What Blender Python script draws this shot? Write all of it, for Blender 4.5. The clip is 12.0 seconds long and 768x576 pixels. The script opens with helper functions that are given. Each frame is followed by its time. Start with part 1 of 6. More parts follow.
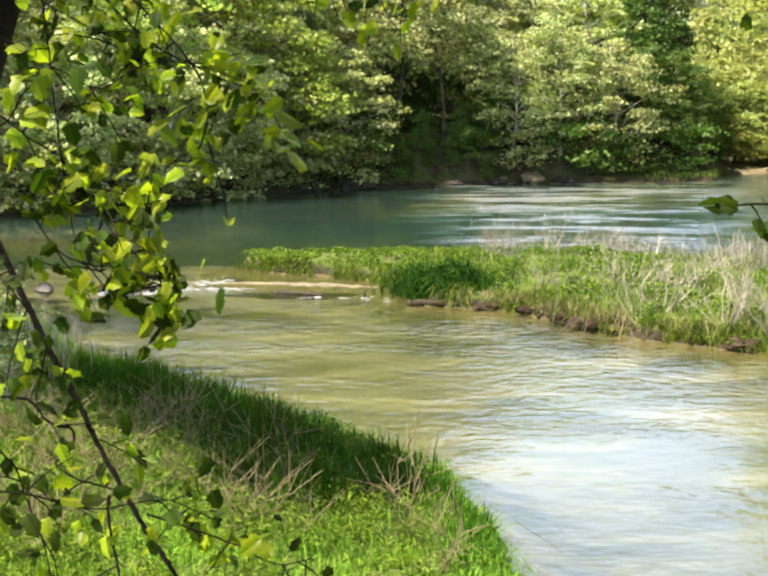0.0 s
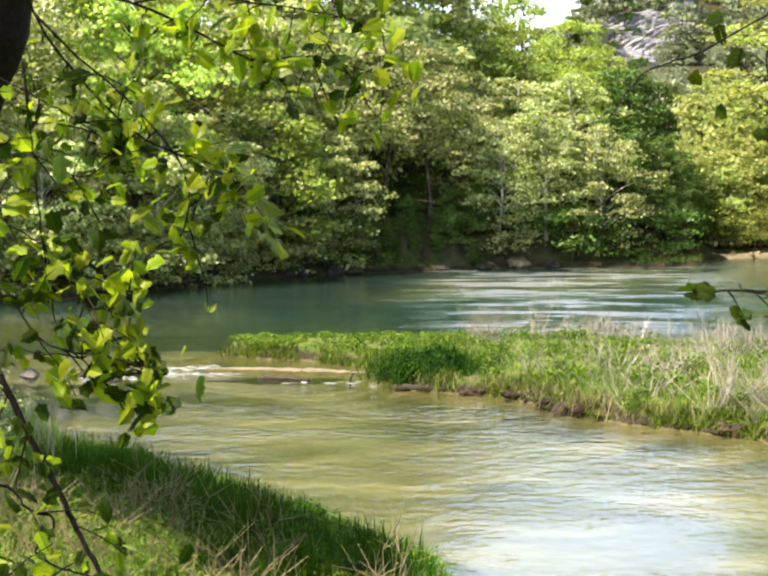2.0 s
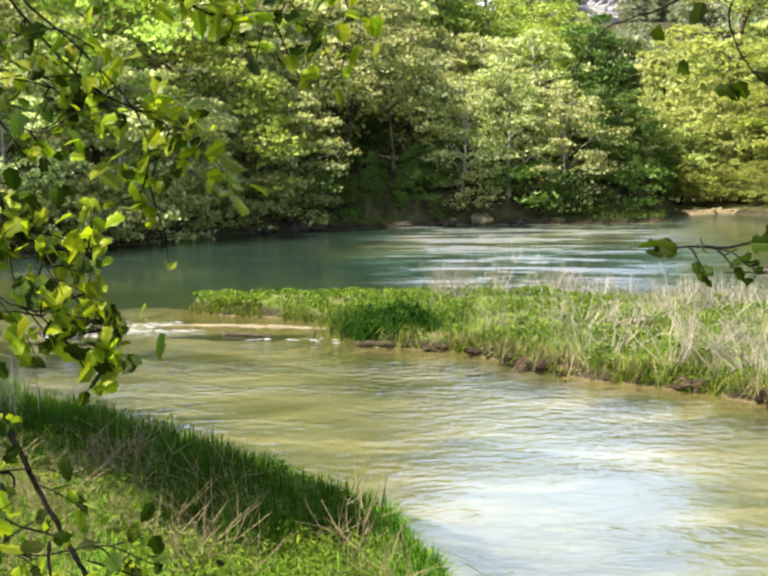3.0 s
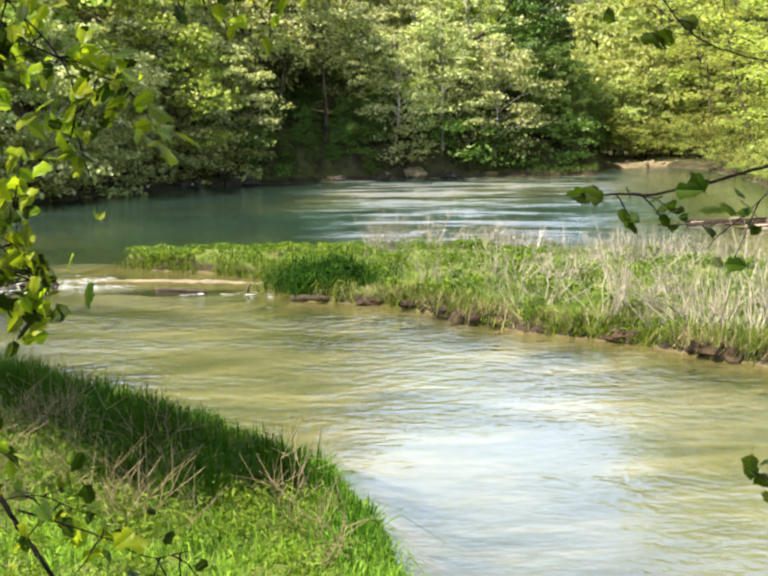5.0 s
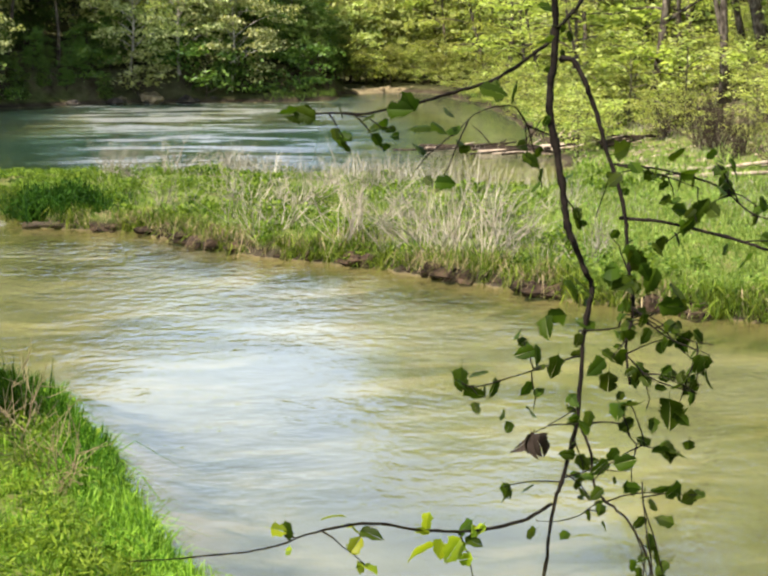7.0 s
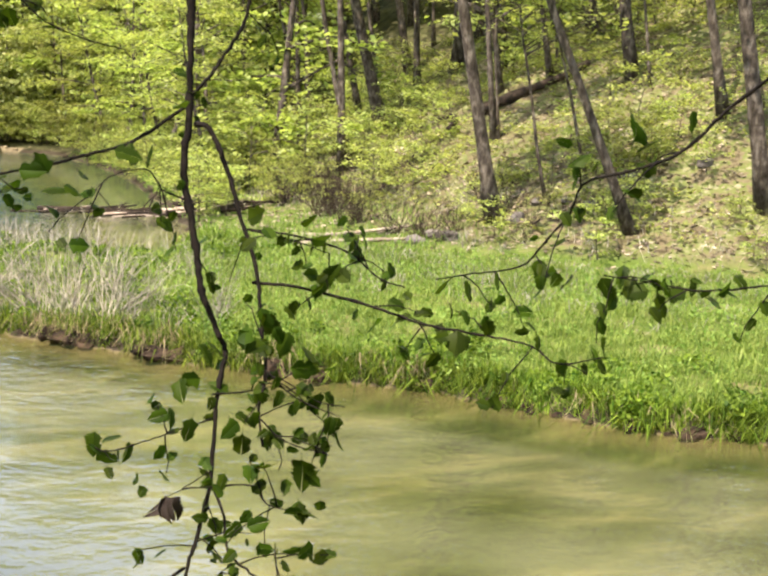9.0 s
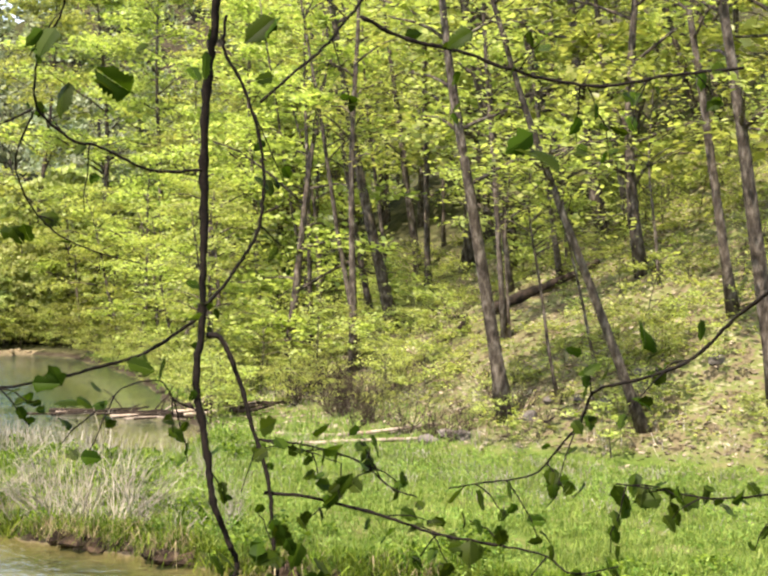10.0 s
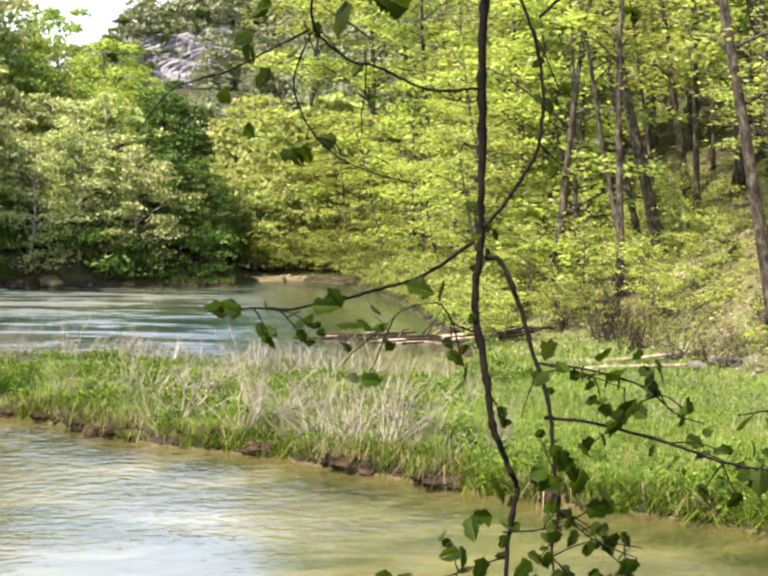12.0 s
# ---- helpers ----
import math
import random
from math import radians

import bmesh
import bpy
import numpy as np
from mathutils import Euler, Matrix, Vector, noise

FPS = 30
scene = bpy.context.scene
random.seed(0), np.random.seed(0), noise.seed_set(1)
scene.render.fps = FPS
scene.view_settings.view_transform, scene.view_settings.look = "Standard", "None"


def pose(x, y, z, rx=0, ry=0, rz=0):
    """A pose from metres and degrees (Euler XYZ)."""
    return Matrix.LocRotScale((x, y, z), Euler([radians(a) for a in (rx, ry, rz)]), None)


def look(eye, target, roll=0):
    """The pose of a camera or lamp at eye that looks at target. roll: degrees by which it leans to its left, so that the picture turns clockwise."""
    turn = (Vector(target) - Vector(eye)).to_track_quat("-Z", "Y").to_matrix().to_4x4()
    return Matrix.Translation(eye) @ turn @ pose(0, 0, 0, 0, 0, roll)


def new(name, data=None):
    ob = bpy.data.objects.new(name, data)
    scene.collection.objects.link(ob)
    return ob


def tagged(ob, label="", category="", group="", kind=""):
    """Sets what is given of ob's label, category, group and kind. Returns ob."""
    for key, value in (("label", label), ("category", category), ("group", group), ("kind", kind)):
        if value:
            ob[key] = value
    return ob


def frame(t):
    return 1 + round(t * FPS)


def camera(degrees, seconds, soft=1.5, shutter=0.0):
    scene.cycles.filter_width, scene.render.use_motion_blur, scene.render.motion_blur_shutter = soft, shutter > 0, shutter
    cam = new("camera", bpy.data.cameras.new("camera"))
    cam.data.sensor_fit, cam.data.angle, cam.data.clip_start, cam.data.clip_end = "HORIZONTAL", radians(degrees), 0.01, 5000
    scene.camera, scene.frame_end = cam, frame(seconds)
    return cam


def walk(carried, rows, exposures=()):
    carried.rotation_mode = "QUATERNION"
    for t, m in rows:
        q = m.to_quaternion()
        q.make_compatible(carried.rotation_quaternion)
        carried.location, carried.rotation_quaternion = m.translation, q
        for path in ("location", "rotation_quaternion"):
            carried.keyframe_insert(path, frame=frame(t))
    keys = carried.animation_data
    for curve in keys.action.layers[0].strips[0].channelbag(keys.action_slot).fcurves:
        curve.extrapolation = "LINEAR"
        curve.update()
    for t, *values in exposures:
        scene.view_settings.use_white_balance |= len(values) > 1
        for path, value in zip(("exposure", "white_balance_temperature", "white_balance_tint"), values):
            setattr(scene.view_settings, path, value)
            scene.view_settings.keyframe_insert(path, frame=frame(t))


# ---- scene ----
cam = camera(25.91, 12.0, soft=2.5, shutter=0.1)
walk(cam, [
    (0.0, pose(-0.000, 0.000, 4.300, 83.34, -0.00, 0.00)),
    (0.5, pose(-0.000, -0.017, 4.299, 85.17, -0.35, -0.18)),
    (1.0, pose(-0.003, -0.018, 4.307, 86.24, -0.53, -0.01)),
    (1.5, pose(0.008, -0.014, 4.311, 86.29, -0.41, -0.40)),
    (2.0, pose(0.015, -0.021, 4.306, 86.25, 0.04, -0.46)),
    (2.5, pose(0.014, 0.006, 4.305, 84.92, 0.14, -0.60)),
    (3.0, pose(0.019, -0.006, 4.306, 84.75, 0.03, -1.72)),
    (3.5, pose(0.024, -0.017, 4.305, 84.31, -0.17, -2.64)),
    (5.3, pose(0.034, -0.026, 4.293, 82.77, 0.11, -4.49)),
    (5.5, pose(0.037, -0.026, 4.293, 82.37, -0.09, -5.05)),
    (6.0, pose(0.053, -0.032, 4.284, 80.99, -0.07, -7.35)),
    (6.5, pose(0.076, -0.045, 4.282, 80.81, -0.28, -10.81)),
    (7.0, pose(0.085, -0.058, 4.279, 80.68, -0.50, -12.89)),
    (7.5, pose(0.111, -0.031, 4.272, 80.04, -0.54, -17.16)),
    (7.7, pose(0.106, -0.028, 4.270, 79.78, -0.81, -20.24)),
    (9.3, pose(0.039, -0.078, 4.290, 85.13, -2.16, -25.88)),
    (9.5, pose(0.041, -0.081, 4.298, 86.88, -1.98, -25.78)),
    (10.0, pose(0.038, -0.083, 4.307, 90.02, -2.03, -25.36)),
    (10.5, pose(0.036, -0.049, 4.306, 89.47, -1.92, -22.80)),
    (11.0, pose(0.040, -0.010, 4.305, 89.01, -1.57, -20.59)),
    (11.5, pose(0.035, -0.011, 4.300, 88.09, -1.52, -19.04)),
    (12.0, pose(0.037, 0.014, 4.294, 87.18, -1.59, -16.29)),
], exposures=[(0.0, 1.46, 6400, 15), (3.0, 1.46, 6400, 15), (5.5, 1.47, 6400, 15), (6.5, 1.25, 6400, 15), (7.7, 1.24, 6400, 16), (9.3, 1.36, 6400, 20), (12.0, 1.34, 6400, 20)])

# ---- world and sun ----
SUN_EL, SUN_AZ = radians(58), radians(-118)      # azimuth from +y towards +x
world = bpy.data.worlds.new("sky")
scene.world = world
world.use_nodes = True
wn = world.node_tree.nodes
sky = wn.new("ShaderNodeTexSky")
sky.sky_type, sky.sun_disc = "NISHITA", False
sky.sun_elevation, sky.sun_rotation = SUN_EL, SUN_AZ
sky.air_density, sky.dust_density, sky.ozone_density = 1.0, 2.0, 1.0
wn["Background"].inputs["Strength"].default_value = 0.14
haze = wn.new("ShaderNodeHueSaturation")
haze.inputs["Saturation"].default_value, haze.inputs["Value"].default_value = 0.75, 1.0
world.node_tree.links.new(sky.outputs[0], haze.inputs["Color"])
# bright white haze low over the hills, the same all round
way, up, low, glow = wn.new("ShaderNodeTexCoord"), wn.new("ShaderNodeSeparateXYZ"), wn.new("ShaderNodeMapRange"), wn.new("ShaderNodeVectorMath")
low.interpolation_type, glow.operation = "SMOOTHSTEP", "SCALE"
for k, v in (("From Min", 0.34), ("From Max", 0.85), ("To Min", 1.85), ("To Max", 0.5)):
    low.inputs[k].default_value = v
world.node_tree.links.new(way.outputs["Generated"], up.inputs[0])
world.node_tree.links.new(up.outputs["Z"], low.inputs["Value"])
world.node_tree.links.new(haze.outputs[0], glow.inputs[0])
world.node_tree.links.new(low.outputs[0], glow.inputs["Scale"])
world.node_tree.links.new(glow.outputs[0], wn["Background"].inputs["Color"])
sun = new("sun", bpy.data.lights.new("sun", "SUN"))
sun.data.energy, sun.data.angle, sun.data.color = 5.0, radians(0.6), (1.0, 0.88, 0.72)
sun_way = Vector((math.sin(SUN_AZ) * math.cos(SUN_EL), math.cos(SUN_AZ) * math.cos(SUN_EL), math.sin(SUN_EL)))
sun.matrix_world = look(sun_way * 100, (0, 0, 0))
rng = np.random.default_rng(7)


# ---- materials ----
def material(name):
    m = bpy.data.materials.new(name)
    m.use_nodes = True
    t = m.node_tree
    t.nodes.clear()
    return m, t.nodes, t.links, t.nodes.new("ShaderNodeOutputMaterial")


def ramp(nodes, stops):
    r = nodes.new("ShaderNodeValToRGB")
    e = r.color_ramp.elements
    while len(e) < len(stops):
        e.new(0.5)
    for k, (p, c) in zip(e, stops):
        k.position, k.color = p, (*c, 1)
    return r


def noise_tex(nodes, links, scale, detail=4, rough=0.55, stretch=None):
    n = nodes.new("ShaderNodeTexNoise")
    n.inputs["Scale"].default_value, n.inputs["Detail"].default_value, n.inputs["Roughness"].default_value = scale, detail, rough
    g = nodes.new("ShaderNodeNewGeometry")
    if stretch:
        mp = nodes.new("ShaderNodeMapping")
        mp.inputs["Scale"].default_value = stretch[:3]
        if len(stretch) > 3:
            mp.inputs["Rotation"].default_value = (0, 0, radians(stretch[3]))
        links.new(g.outputs["Position"], mp.inputs["Vector"])
        links.new(mp.outputs[0], n.inputs["Vector"])
    else:
        links.new(g.outputs["Position"], n.inputs["Vector"])
    return n


def mix_col(nodes, links, fac, a, b, mode="MIX"):
    m = nodes.new("ShaderNodeMix")
    m.data_type, m.blend_type = "RGBA", mode
    for sock, v in ((m.inputs[0], fac), (m.inputs[6], a), (m.inputs[7], b)):
        if isinstance(v, (int, float)):
            sock.default_value = v
        elif isinstance(v, tuple):
            sock.default_value = (*v, 1)
        else:
            links.new(v, sock)
    return m.outputs[2]


def math_node(nodes, links, op, a, b=0.0, clamp=False):
    m = nodes.new("ShaderNodeMath")
    m.operation, m.use_clamp = op, clamp
    for sock, v in ((m.inputs[0], a), (m.inputs[1], b)):
        if isinstance(v, (int, float)):
            sock.default_value = v
        else:
            links.new(v, sock)
    return m.outputs[0]


def leafy(name, dark, light, thin=0.4, rough=0.45, patch=0.35, gloss=0.28):
    """Foliage: each leaf its own tint, patches of tint over the plant, light passing through."""
    m, n, l, out = material(name)
    g = n.new("ShaderNodeNewGeometry")
    r = ramp(n, [(0.0, dark), (0.6, tuple((a + b) / 2 for a, b in zip(dark, light))), (1.0, light)])
    l.new(g.outputs["Random Per Island"], r.inputs[0])
    oi = n.new("ShaderNodeObjectInfo")
    hsv = n.new("ShaderNodeHueSaturation")
    l.new(r.outputs[0], hsv.inputs["Color"])
    l.new(math_node(n, l, "MULTIPLY_ADD", oi.outputs["Random"], 0.03), hsv.inputs["Hue"])
    hsv.inputs["Hue"].links[0].from_node.inputs[2].default_value = 0.487
    nz = noise_tex(n, l, patch, 3)
    v = math_node(n, l, "MULTIPLY_ADD", nz.outputs["Fac"], 1.1)
    v.node.inputs[2].default_value = 0.45
    own = math_node(n, l, "MULTIPLY_ADD", oi.outputs["Random"], 0.5)
    own.node.inputs[2].default_value = 0.78
    v = math_node(n, l, "MULTIPLY", v, own)
    l.new(v, hsv.inputs["Value"])
    b = n.new("ShaderNodeBsdfPrincipled")
    b.inputs["Roughness"].default_value, b.inputs["Specular IOR Level"].default_value = rough, gloss
    l.new(hsv.outputs[0], b.inputs["Base Color"])
    tr = n.new("ShaderNodeBsdfTranslucent")
    warm = mix_col(n, l, 1.0, hsv.outputs[0], (1.1, 1.15, 0.6), "MULTIPLY")
    l.new(warm, tr.inputs["Color"])
    mx = n.new("ShaderNodeMixShader")
    mx.inputs[0].default_value = thin
    l.new(b.outputs[0], mx.inputs[1]), l.new(tr.outputs[0], mx.inputs[2]), l.new(mx.outputs[0], out.inputs[0])
    return m


def solid(name, stops, scale, rough=0.85, bump=0.3, stretch=None, bump_scale=None, detail=5, dist=0.05):
    """Bark, rock, soil: colour from noise at two scales, with relief."""
    m, n, l, out = material(name)
    nz = noise_tex(n, l, scale, detail, 0.6, stretch)
    r = ramp(n, stops)
    l.new(nz.outputs["Fac"], r.inputs[0])
    big = noise_tex(n, l, scale * 0.17, 2, 0.5)
    shade = ramp(n, [(0.3, (0.7, 0.7, 0.7)), (0.7, (1.15, 1.12, 1.08))])
    l.new(big.outputs["Fac"], shade.inputs[0])
    col = mix_col(n, l, 1.0, r.outputs[0], shade.outputs[0], "MULTIPLY")
    b = n.new("ShaderNodeBsdfPrincipled")
    b.inputs["Roughness"].default_value, b.inputs["Specular IOR Level"].default_value = rough, 0.15
    l.new(col, b.inputs["Base Color"])
    bp = n.new("ShaderNodeBump")
    bp.inputs["Strength"].default_value, bp.inputs["Distance"].default_value = bump, dist
    fine = noise_tex(n, l, bump_scale or scale * 2, 5, 0.6, stretch)
    l.new(fine.outputs["Fac"], bp.inputs["Height"]), l.new(bp.outputs[0], b.inputs["Normal"])
    l.new(b.outputs[0], out.inputs[0])
    return m


LEAF_BANK = leafy("sycamore_leaves", (0.15, 0.19, 0.055), (0.64, 0.67, 0.33), 0.5, patch=0.25, gloss=0.4)
LEAF_DEEP = leafy("deep_green_leaves", (0.042, 0.088, 0.014), (0.14, 0.215, 0.042), 0.4, patch=0.3)
LEAF_SPRING = leafy("spring_leaves", (0.165, 0.205, 0.045), (0.495, 0.54, 0.18), 0.58, 0.4, patch=0.3, gloss=0.35)
LEAF_FRESH = leafy("fresh_green_leaves", (0.14, 0.21, 0.035), (0.37, 0.44, 0.10), 0.45, patch=0.25)
LEAF_BRIGHT = leafy("bright_spring_leaves", (0.20, 0.28, 0.04), (0.50, 0.58, 0.13), 0.48, patch=0.25)
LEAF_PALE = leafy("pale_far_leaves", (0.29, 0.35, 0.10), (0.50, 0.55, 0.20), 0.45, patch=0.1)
# hill leaves greyed: distance haze put into the colour
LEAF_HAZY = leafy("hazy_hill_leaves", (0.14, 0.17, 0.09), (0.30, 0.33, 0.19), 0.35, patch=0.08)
# one young leaf in two colours, sunlight and shade put into the pair
LEAF_SUNLIT = leafy("twig_leaves", (0.06, 0.12, 0.004), (0.46, 0.56, 0.02), 0.62, 0.4, patch=3.0, gloss=0.3)
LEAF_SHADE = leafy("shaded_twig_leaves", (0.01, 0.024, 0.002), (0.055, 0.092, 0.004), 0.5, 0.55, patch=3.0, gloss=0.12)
GRASS_NEAR = leafy("bank_grass", (0.035, 0.10, 0.005), (0.26, 0.41, 0.04), 0.35, 0.5, patch=0.9, gloss=0.12)
GRASS_ISLE = leafy("island_grass", (0.024, 0.062, 0.004), (0.20, 0.28, 0.028), 0.35, 0.5, patch=0.9, gloss=0.12)
GRASS_MEAD = leafy("meadow_grass", (0.085, 0.155, 0.02), (0.265, 0.335, 0.075), 0.35, 0.5, patch=0.5, gloss=0.15)
# sedge green with the near bank's shadow put into it
SHADOW_SEDGE = leafy("shade_dark_sedge", (0.016, 0.055, 0.002), (0.058, 0.125, 0.006), 0.25, 0.6, patch=0.8, gloss=0.06)
DARK_GRASS = leafy("dark_tussock_blades", (0.006, 0.026, 0.002), (0.036, 0.095, 0.005), 0.2, 0.6, patch=1.5, gloss=0.08)
STALK = leafy("dead_stalks", (0.12, 0.11, 0.085), (0.46, 0.43, 0.36), 0.15, 0.8, patch=0.7, gloss=0.1)
TAN_STALK = leafy("tan_stalks", (0.10, 0.076, 0.04), (0.37, 0.305, 0.185), 0.2, 0.8, patch=0.7, gloss=0.1)
DEAD_TWIG = solid("dead_shrub_twigs", [(0.3, (0.11, 0.10, 0.07)), (0.7, (0.45, 0.43, 0.33))], 4, bump=0.2, dist=0.005)
BARK = solid("grey_bark", [(0.34, (0.022, 0.018, 0.012)), (0.5, (0.07, 0.058, 0.043)), (0.68, (0.18, 0.16, 0.125))], 8, stretch=(1, 1, 0.45), bump=0.9)
BARK_PALE = solid("pale_sycamore_bark", [(0.35, (0.2, 0.18, 0.14)), (0.6, (0.5, 0.48, 0.42))], 3, stretch=(1, 1, 0.4), bump=0.4)
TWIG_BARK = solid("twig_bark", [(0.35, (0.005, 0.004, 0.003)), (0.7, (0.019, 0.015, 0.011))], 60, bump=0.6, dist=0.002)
DRIFT = solid("driftwood", [(0.3, (0.16, 0.12, 0.08)), (0.65, (0.46, 0.4, 0.31))], 5, stretch=(1, 1, 1), bump=0.6)
DARK_WOOD = solid("dark_rotten_wood", [(0.35, (0.012, 0.009, 0.006)), (0.7, (0.06, 0.045, 0.03))], 6, bump=0.6)
WET_WOOD = solid("wet_log", [(0.35, (0.02, 0.016, 0.011)), (0.7, (0.09, 0.07, 0.045))], 6, rough=0.5, bump=0.6)
ROCK = solid("river_rock", [(0.3, (0.04, 0.036, 0.03)), (0.7, (0.2, 0.185, 0.16))], 3, bump=0.7)
CLIFF = solid("limestone", [(0.34, (0.10, 0.10, 0.105)), (0.52, (0.26, 0.26, 0.265)), (0.68, (0.50, 0.50, 0.50))], 0.3, stretch=(0.4, 1, 2.0), bump=0.8, dist=0.6)
DARK_ROCK = solid("dark_bank_rock", [(0.3, (0.015, 0.014, 0.012)), (0.7, (0.075, 0.068, 0.056))], 3, bump=0.7)
SOIL = solid("bank_soil", [(0.35, (0.010, 0.007, 0.005)), (0.7, (0.080, 0.056, 0.034))], 5, bump=0.9)
GRAVEL = solid("wet_gravel", [(0.3, (0.11, 0.09, 0.05)), (0.7, (0.29, 0.25, 0.16))], 9, rough=0.6, bump=0.6)
LITTER = leafy("leaf_litter", (0.07, 0.055, 0.034), (0.46, 0.39, 0.28), 0.1, 0.85, patch=0.6)
DEAD_LEAF = leafy("dry_brown_leaf", (0.014, 0.009, 0.006), (0.03, 0.02, 0.014), 0.15, 0.8, patch=3.0)


def ground_material():
    """Sand and silt under water, soil at the edge, green turf on the flats, leaf litter on the slopes."""
    m, n, l, out = material("ground")
    g = n.new("ShaderNodeNewGeometry")
    xyz = n.new("ShaderNodeSeparateXYZ")
    l.new(g.outputs["Position"], xyz.inputs[0])
    patch = noise_tex(n, l, 0.5, 6, 0.65, (0.8, 2.0, 1))
    sand = ramp(n, [(0.34, (0.035, 0.042, 0.014)), (0.5, (0.09, 0.10, 0.042)), (0.64, (0.24, 0.225, 0.12))])
    l.new(patch.outputs["Fac"], sand.inputs[0])
    deep = ramp(n, [(0.0, (0.01, 0.05, 0.05)), (0.5, (0.03, 0.075, 0.05)), (0.8, (0.20, 0.19, 0.06)), (1.0, (1, 1, 1))])
    l.new(math_node(n, l, "MULTIPLY_ADD", xyz.outputs["Z"], 0.55, True), deep.inputs[0])
    deep.inputs[0].links[0].from_node.inputs[2].default_value = 1.16
    bed_fac = math_node(n, l, "MULTIPLY_ADD", xyz.outputs["Z"], 1.6, True)
    bed_fac.node.inputs[2].default_value = 1.35
    bed = mix_col(n, l, bed_fac, deep.outputs[0], sand.outputs[0])
    shoal = math_node(n, l, "MULTIPLY_ADD", xyz.outputs["Z"], 7.0, True)      # bare wet sand in the shallows
    shoal.node.inputs[2].default_value = 1.15
    brook = math_node(n, l, "MULTIPLY_ADD", xyz.outputs["Y"], -0.3, True)
    brook.node.inputs[2].default_value = 14.0
    bed = mix_col(n, l, math_node(n, l, "MULTIPLY", math_node(n, l, "MULTIPLY", shoal, brook), 0.8), bed, (0.25, 0.205, 0.105))
    turf = ramp(n, [(0.3, (0.045, 0.075, 0.015)), (0.5, (0.09, 0.13, 0.025)), (0.7, (0.17, 0.15, 0.07))])
    tn = noise_tex(n, l, 1.5, 6, 0.65)
    l.new(tn.outputs["Fac"], turf.inputs[0])
    litter = ramp(n, [(0.36, (0.045, 0.038, 0.02)), (0.46, (0.15, 0.125, 0.072)), (0.54, (0.10, 0.13, 0.03)), (0.66, (0.27, 0.235, 0.155))])
    ln = noise_tex(n, l, 2.2, 7, 0.7)
    l.new(ln.outputs["Fac"], litter.inputs[0])
    f1 = math_node(n, l, "MULTIPLY_ADD", xyz.outputs["Z"], 4.0, True)
    f1.node.inputs[2].default_value = -2.0
    land = mix_col(n, l, f1, turf.outputs[0], litter.outputs[0])
    # beyond y 60 the floor darkens: the far wood's shade put into colour
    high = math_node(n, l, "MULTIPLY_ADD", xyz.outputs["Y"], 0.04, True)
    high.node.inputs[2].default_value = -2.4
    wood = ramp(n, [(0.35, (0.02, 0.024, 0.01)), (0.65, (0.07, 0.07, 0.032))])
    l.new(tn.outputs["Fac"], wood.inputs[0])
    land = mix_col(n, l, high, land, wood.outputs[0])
    edge = math_node(n, l, "MULTIPLY_ADD", xyz.outputs["Z"], 9.0, True)
    edge.node.inputs[2].default_value = -1.2
    soil = ramp(n, [(0.35, (0.02, 0.016, 0.01)), (0.65, (0.062, 0.052, 0.036))])
    l.new(tn.outputs["Fac"], soil.inputs[0])
    shore = mix_col(n, l, edge, soil.outputs[0], land)
    tilt = n.new("ShaderNodeSeparateXYZ")
    l.new(g.outputs["Normal"], tilt.inputs[0])
    steep = math_node(n, l, "MULTIPLY_ADD", tilt.outputs["Z"], -5.0, True)      # bare earth on cut banks, the far bank's shade put into its dark tone
    steep.node.inputs[2].default_value = 4.2
    shore = mix_col(n, l, steep, shore, soil.outputs[0])
    wet = math_node(n, l, "MULTIPLY_ADD", xyz.outputs["Z"], 25.0, True)
    wet.node.inputs[2].default_value = 0.3
    col = mix_col(n, l, wet, bed, shore)
    b = n.new("ShaderNodeBsdfPrincipled")
    b.inputs["Roughness"].default_value, b.inputs["Specular IOR Level"].default_value = 0.95, 0.03
    l.new(col, b.inputs["Base Color"])
    bp = n.new("ShaderNodeBump")
    bp.inputs["Strength"].default_value, bp.inputs["Distance"].default_value = 0.7, 0.08
    l.new(ln.outputs["Fac"], bp.inputs["Height"]), l.new(bp.outputs[0], b.inputs["Normal"])
    l.new(b.outputs[0], out.inputs[0])
    return m


